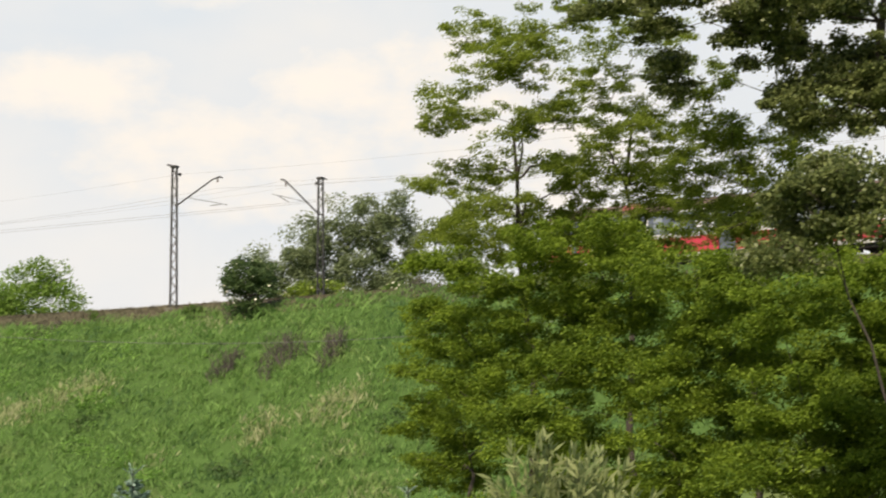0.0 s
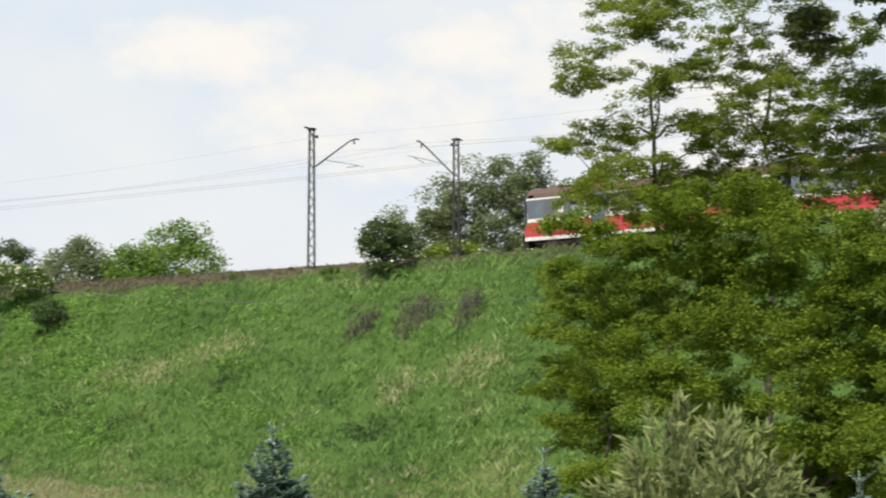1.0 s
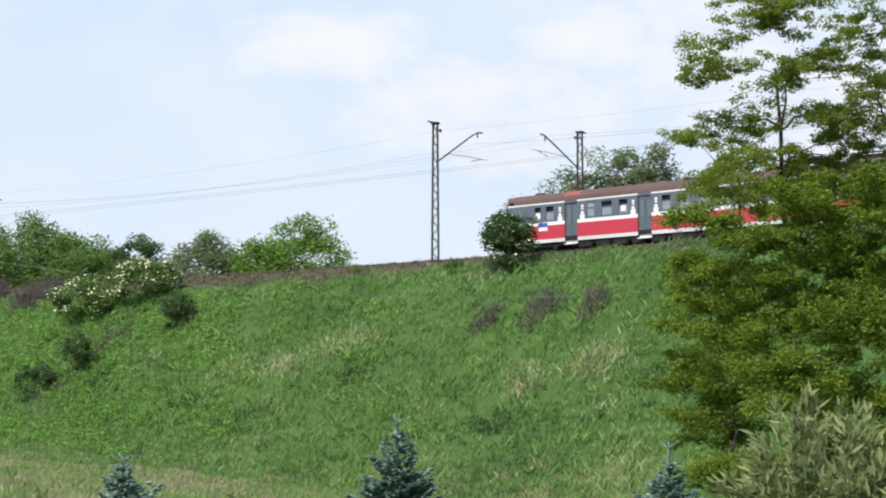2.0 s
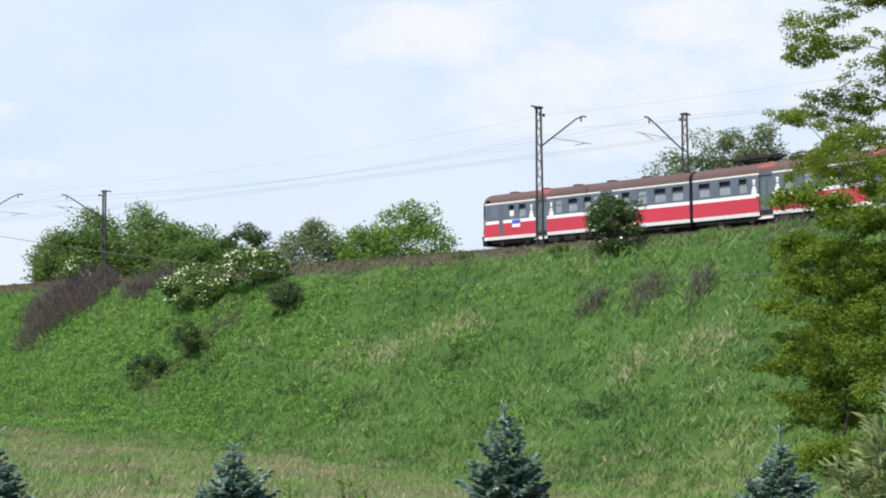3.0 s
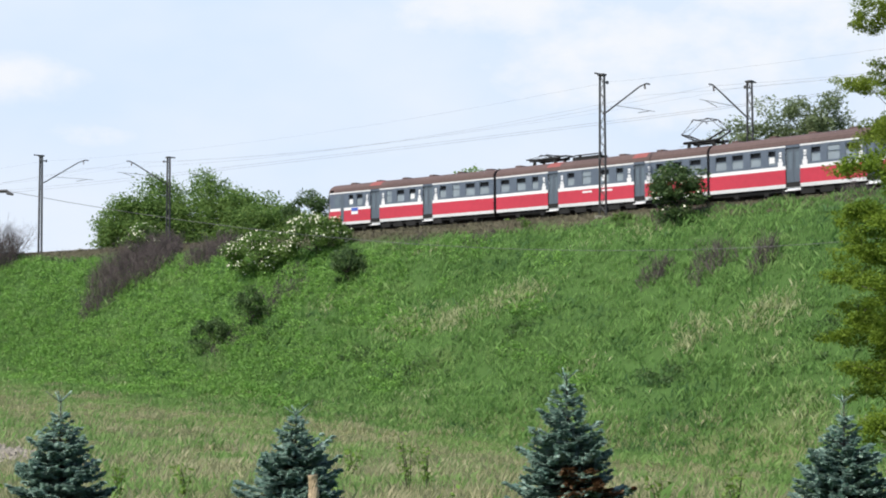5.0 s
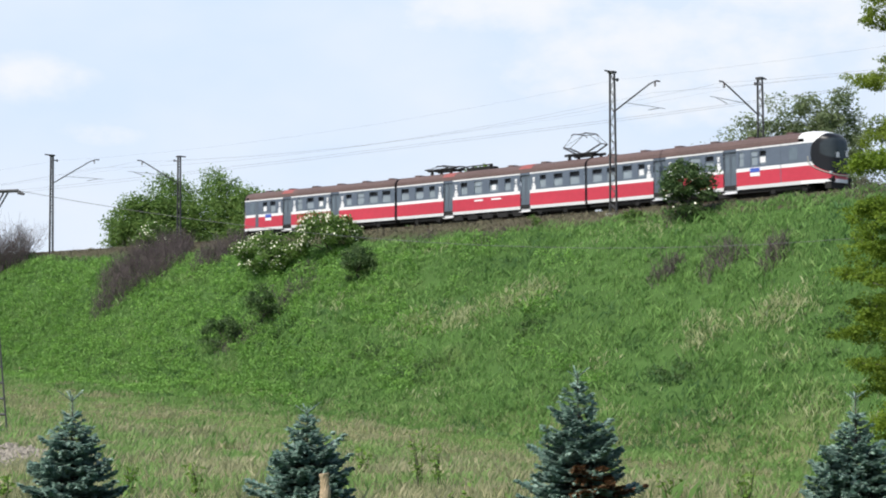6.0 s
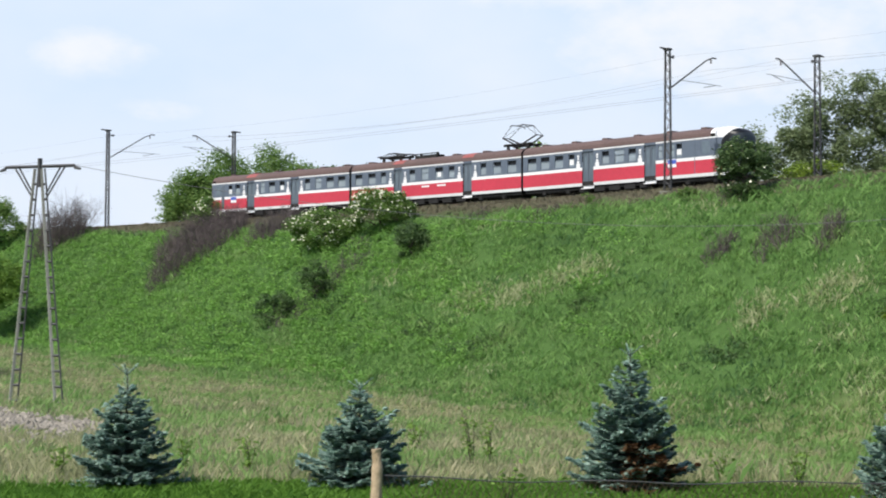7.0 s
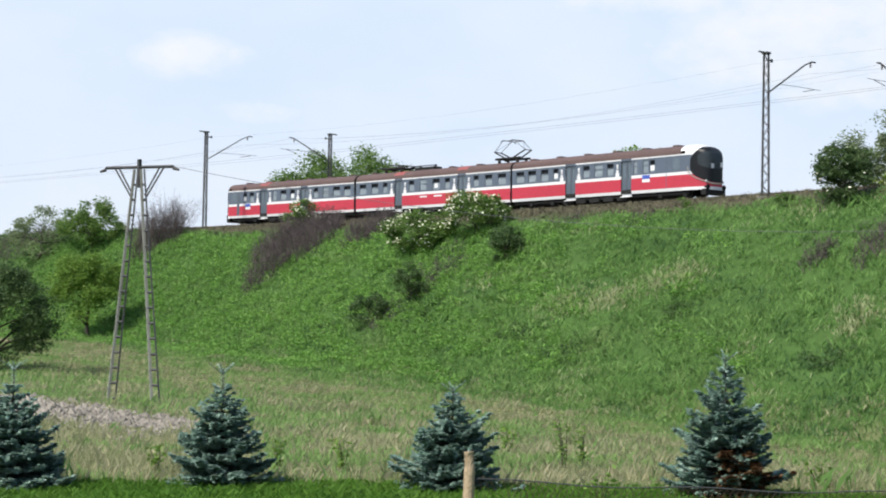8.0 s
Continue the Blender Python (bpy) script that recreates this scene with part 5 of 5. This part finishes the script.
    bush("yellow_bush", "yellow-green leafy bush behind the mast", 12.7, 129, 5.4, 2.7, M_YELLOWLEAF, 24, 0.24, 80, 99, 20, size=0.6)
    bush("elder_bush", "low elder bush with cream blossom by the far track", 15.5, 126, 3.8, 2.6, M_ELDER, 18, 0.24, 80, 100, 50, size=0.55)
    bush("dark_bush", "dark green bush beyond the far track", 15.6, 135, 5.0, 5.2, M_DARKLEAF, 28, 0.28, 90, 101, size=0.8)
    k = 0
    for az, el, w in ((10.9, 6.5, 6.8), (12.0, 7.35, 7.3), (13.1, 7.95, 7.8), (14.2, 7.8, 6.8), (15.4, 8.1, 7.3), (16.6, 7.4, 6.8), (18.0, 7.6, 6.0)):
        x, y = bearing(az, 165)
        top = 3.4 + 165 * math.tan(radians(el)) - gz(x, y)
        bush("far_poplar", "tall grey-green poplar beyond the railway", az, 165, w, top, M_FARLEAF, 90, 0.36, 200, 110 + k, category="tree", group="far poplars", size=1.25)
        k += 1
    # leafless thickets
    dry_bush("grey-brown leafless thicket on the slope", 0, 0, 8.5, 2.7, 121, 1500, xy=(-22.6, 153.0))
    dry_bush("grey-brown leafless shrub at the crest", 0, 0, 5.0, 2.1, 122, 420, xy=(-15.0, 148.0))
    dry_bush("bare brown shrub by the mast", -13.0, 174, 5.0, 5.0, 123, 420)
    dry_bush("low brown brush at the crest", -17.6, 196, 10.0, 2.2, 124, 400)
    dry_bush("small brown dead shrub on the slope", 0, 0, 2.2, 1.7, 125, 90, xy=(17.6, 104.9))
    dry_bush("small brown dead shrub on the slope", 0, 0, 2.8, 1.8, 126, 120, xy=(20.6, 101.9))
    dry_bush("small brown dead shrub on the slope", 0, 0, 1.8, 1.8, 127, 90, xy=(23.1, 98.6))
    dry_bush("bare twiggy shrub beside the far track", 5.1, 150, 2.6, 2.8, 128, 40)
    dry_bush("brown weeds beneath the elders", 0, 0, 5.0, 1.2, 129, 260, xy=(-8.2, 134.0))
    dry_bush("brown weeds among the slope bushes", 0, 0, 4.0, 1.0, 130, 180, xy=(-11.8, 132.6))
    for s, (az, r) in enumerate(((10.0, 113), (16.2, 106), (-6.0, 149), (1.0, 130), (3.5, 124))):
        dry_bush("brown weeds along the ballast edge", az, r, 2.8, 1.0, 140 + s, 70)


def build_lawn_side():
    spruce(-17.7, 34.5, 2.45, 2.1, 201)
    spruce(-10.75, 34.8, 2.40, 2.05, 202)
    spruce(-2.85, 34.2, 2.10, 2.2, 203, False, 0.12)
    spruce(6.45, 34.0, 2.85, 2.3, 204, True, 0.12)
    spruce(15.75, 33.0, 2.45, 2.1, 205)
    spruce(26.3, 31.0, 2.0, 2.0, 206)
    # heap of broken soil
    rng = np.random.RandomState(301)
    b = Build()
    for k in range(2400):
        g = rng.uniform(0, 1)
        x = -28 + 17.5 * g + rng.normal(0, 0.9)
        y = 70.5 - 19.0 * g + rng.normal(0, 2.6)
        s = rng.uniform(0.06, 0.24) * (1.15 - 0.5 * g)
        z = gz(x, y) + 0.35 * (1 - g) * rng.uniform(0, 1)
        p = [Vector((x, y, z)) + Vector((math.cos(e) * s * rng.uniform(0.7, 1.4), math.sin(e) * s * rng.uniform(0.7, 1.4), rng.uniform(-0.1, 0.1) * s)) for e in np.arange(6) * 1.047]
        t = Vector((x + rng.normal(0, s * 0.3), y + rng.normal(0, s * 0.3), z + s * rng.uniform(0.5, 1.0)))
        for i in range(6):
            b.face([p[i], p[(i + 1) % 6], t])
    ob = part("soil_heap", b, M_SOIL)
    tagged(ob, "pale heap of broken soil clods in the meadow", "soil", kind="stuff")
    # tall weeds standing in the meadow
    for k, (az, r, h) in enumerate(((1.0, 40, 1.3), (1.6, 41, 1.0), (-6.6, 38, 0.9), (-8.9, 37.5, 0.8), (-12.9, 37, 0.7), (-1.0, 44, 0.8), (12.1, 36, 0.8), (9.6, 37, 0.6), (2.2, 30, 0.9))):
        x, y = bearing(az, r)
        g = np.random.RandomState(320 + k)
        t = thing("meadow_weed", (x, y, gz(x, y)), "tall leafy weed standing in the meadow", "weed", "meadow weeds")
        b = Build()
        cs = []
        for s in range(4):
            q = Vector((g.normal(0, 0.16), g.normal(0, 0.16), h * g.uniform(0.7, 1.05)))
            b.tube([(g.normal(0, 0.04), g.normal(0, 0.04), -0.1), q * 0.5 + Vector((0.03, 0, 0)), q], [0.012, 0.009, 0.004], 4)
            for i in range(22):
                cs.append(np.array(q) * g.uniform(0.15, 1) + g.normal(0, 0.07, 3))
        part("stalk", b, M_BARK, t, kind="stuff")
        quads("foliage", leaves(g, np.array(cs), 0.13, 0.5, 0.2), M_GREENLEAF, t, kind="stuff")


sky_backdrop()
build_ground()
build_track()
CARS = build_train()
build_overhead()
build_pylon()
build_fence()
build_big_trees()
build_line_plants()
build_lawn_side()
build_grass()


LINE_A = np.linspace(-200, 80, 1401)
LINE_S = np.concatenate([[0], np.cumsum(np.hypot(np.diff(LINE_A), np.diff(bends(LINE_A))))])
LINE_S -= np.interp(-90, LINE_A, LINE_S)


def on_line(run):
    """Pose of a car on the far track, run metres along the curve from its middle."""
    a = float(np.interp(run, LINE_S, LINE_A))
    return pose(*aq(a, 101.02 + bend(a), RAIL), 0, 0, TRACK_TURN + math.degrees(math.atan((bend(a + 5) - bend(a - 5)) / 10)))


def motions():
    """The train runs away along the far track at a steady 13.08 m/s; its wheels roll."""
    for car, xc, wheels in CARS:
        walk(car, [(t, on_line(-2.05 - 13.08 * (t - 6.0) + xc)) for t in [k * 0.5 for k in range(17)]])
        for w in wheels:
            p = w.matrix_basis.translation.copy()
            walk(w, [(k / 30, pose(p.x, p.y, p.z, 0, -math.degrees(13.08 * k / 30 / 0.47), 0)) for k in range(241)])


motions()
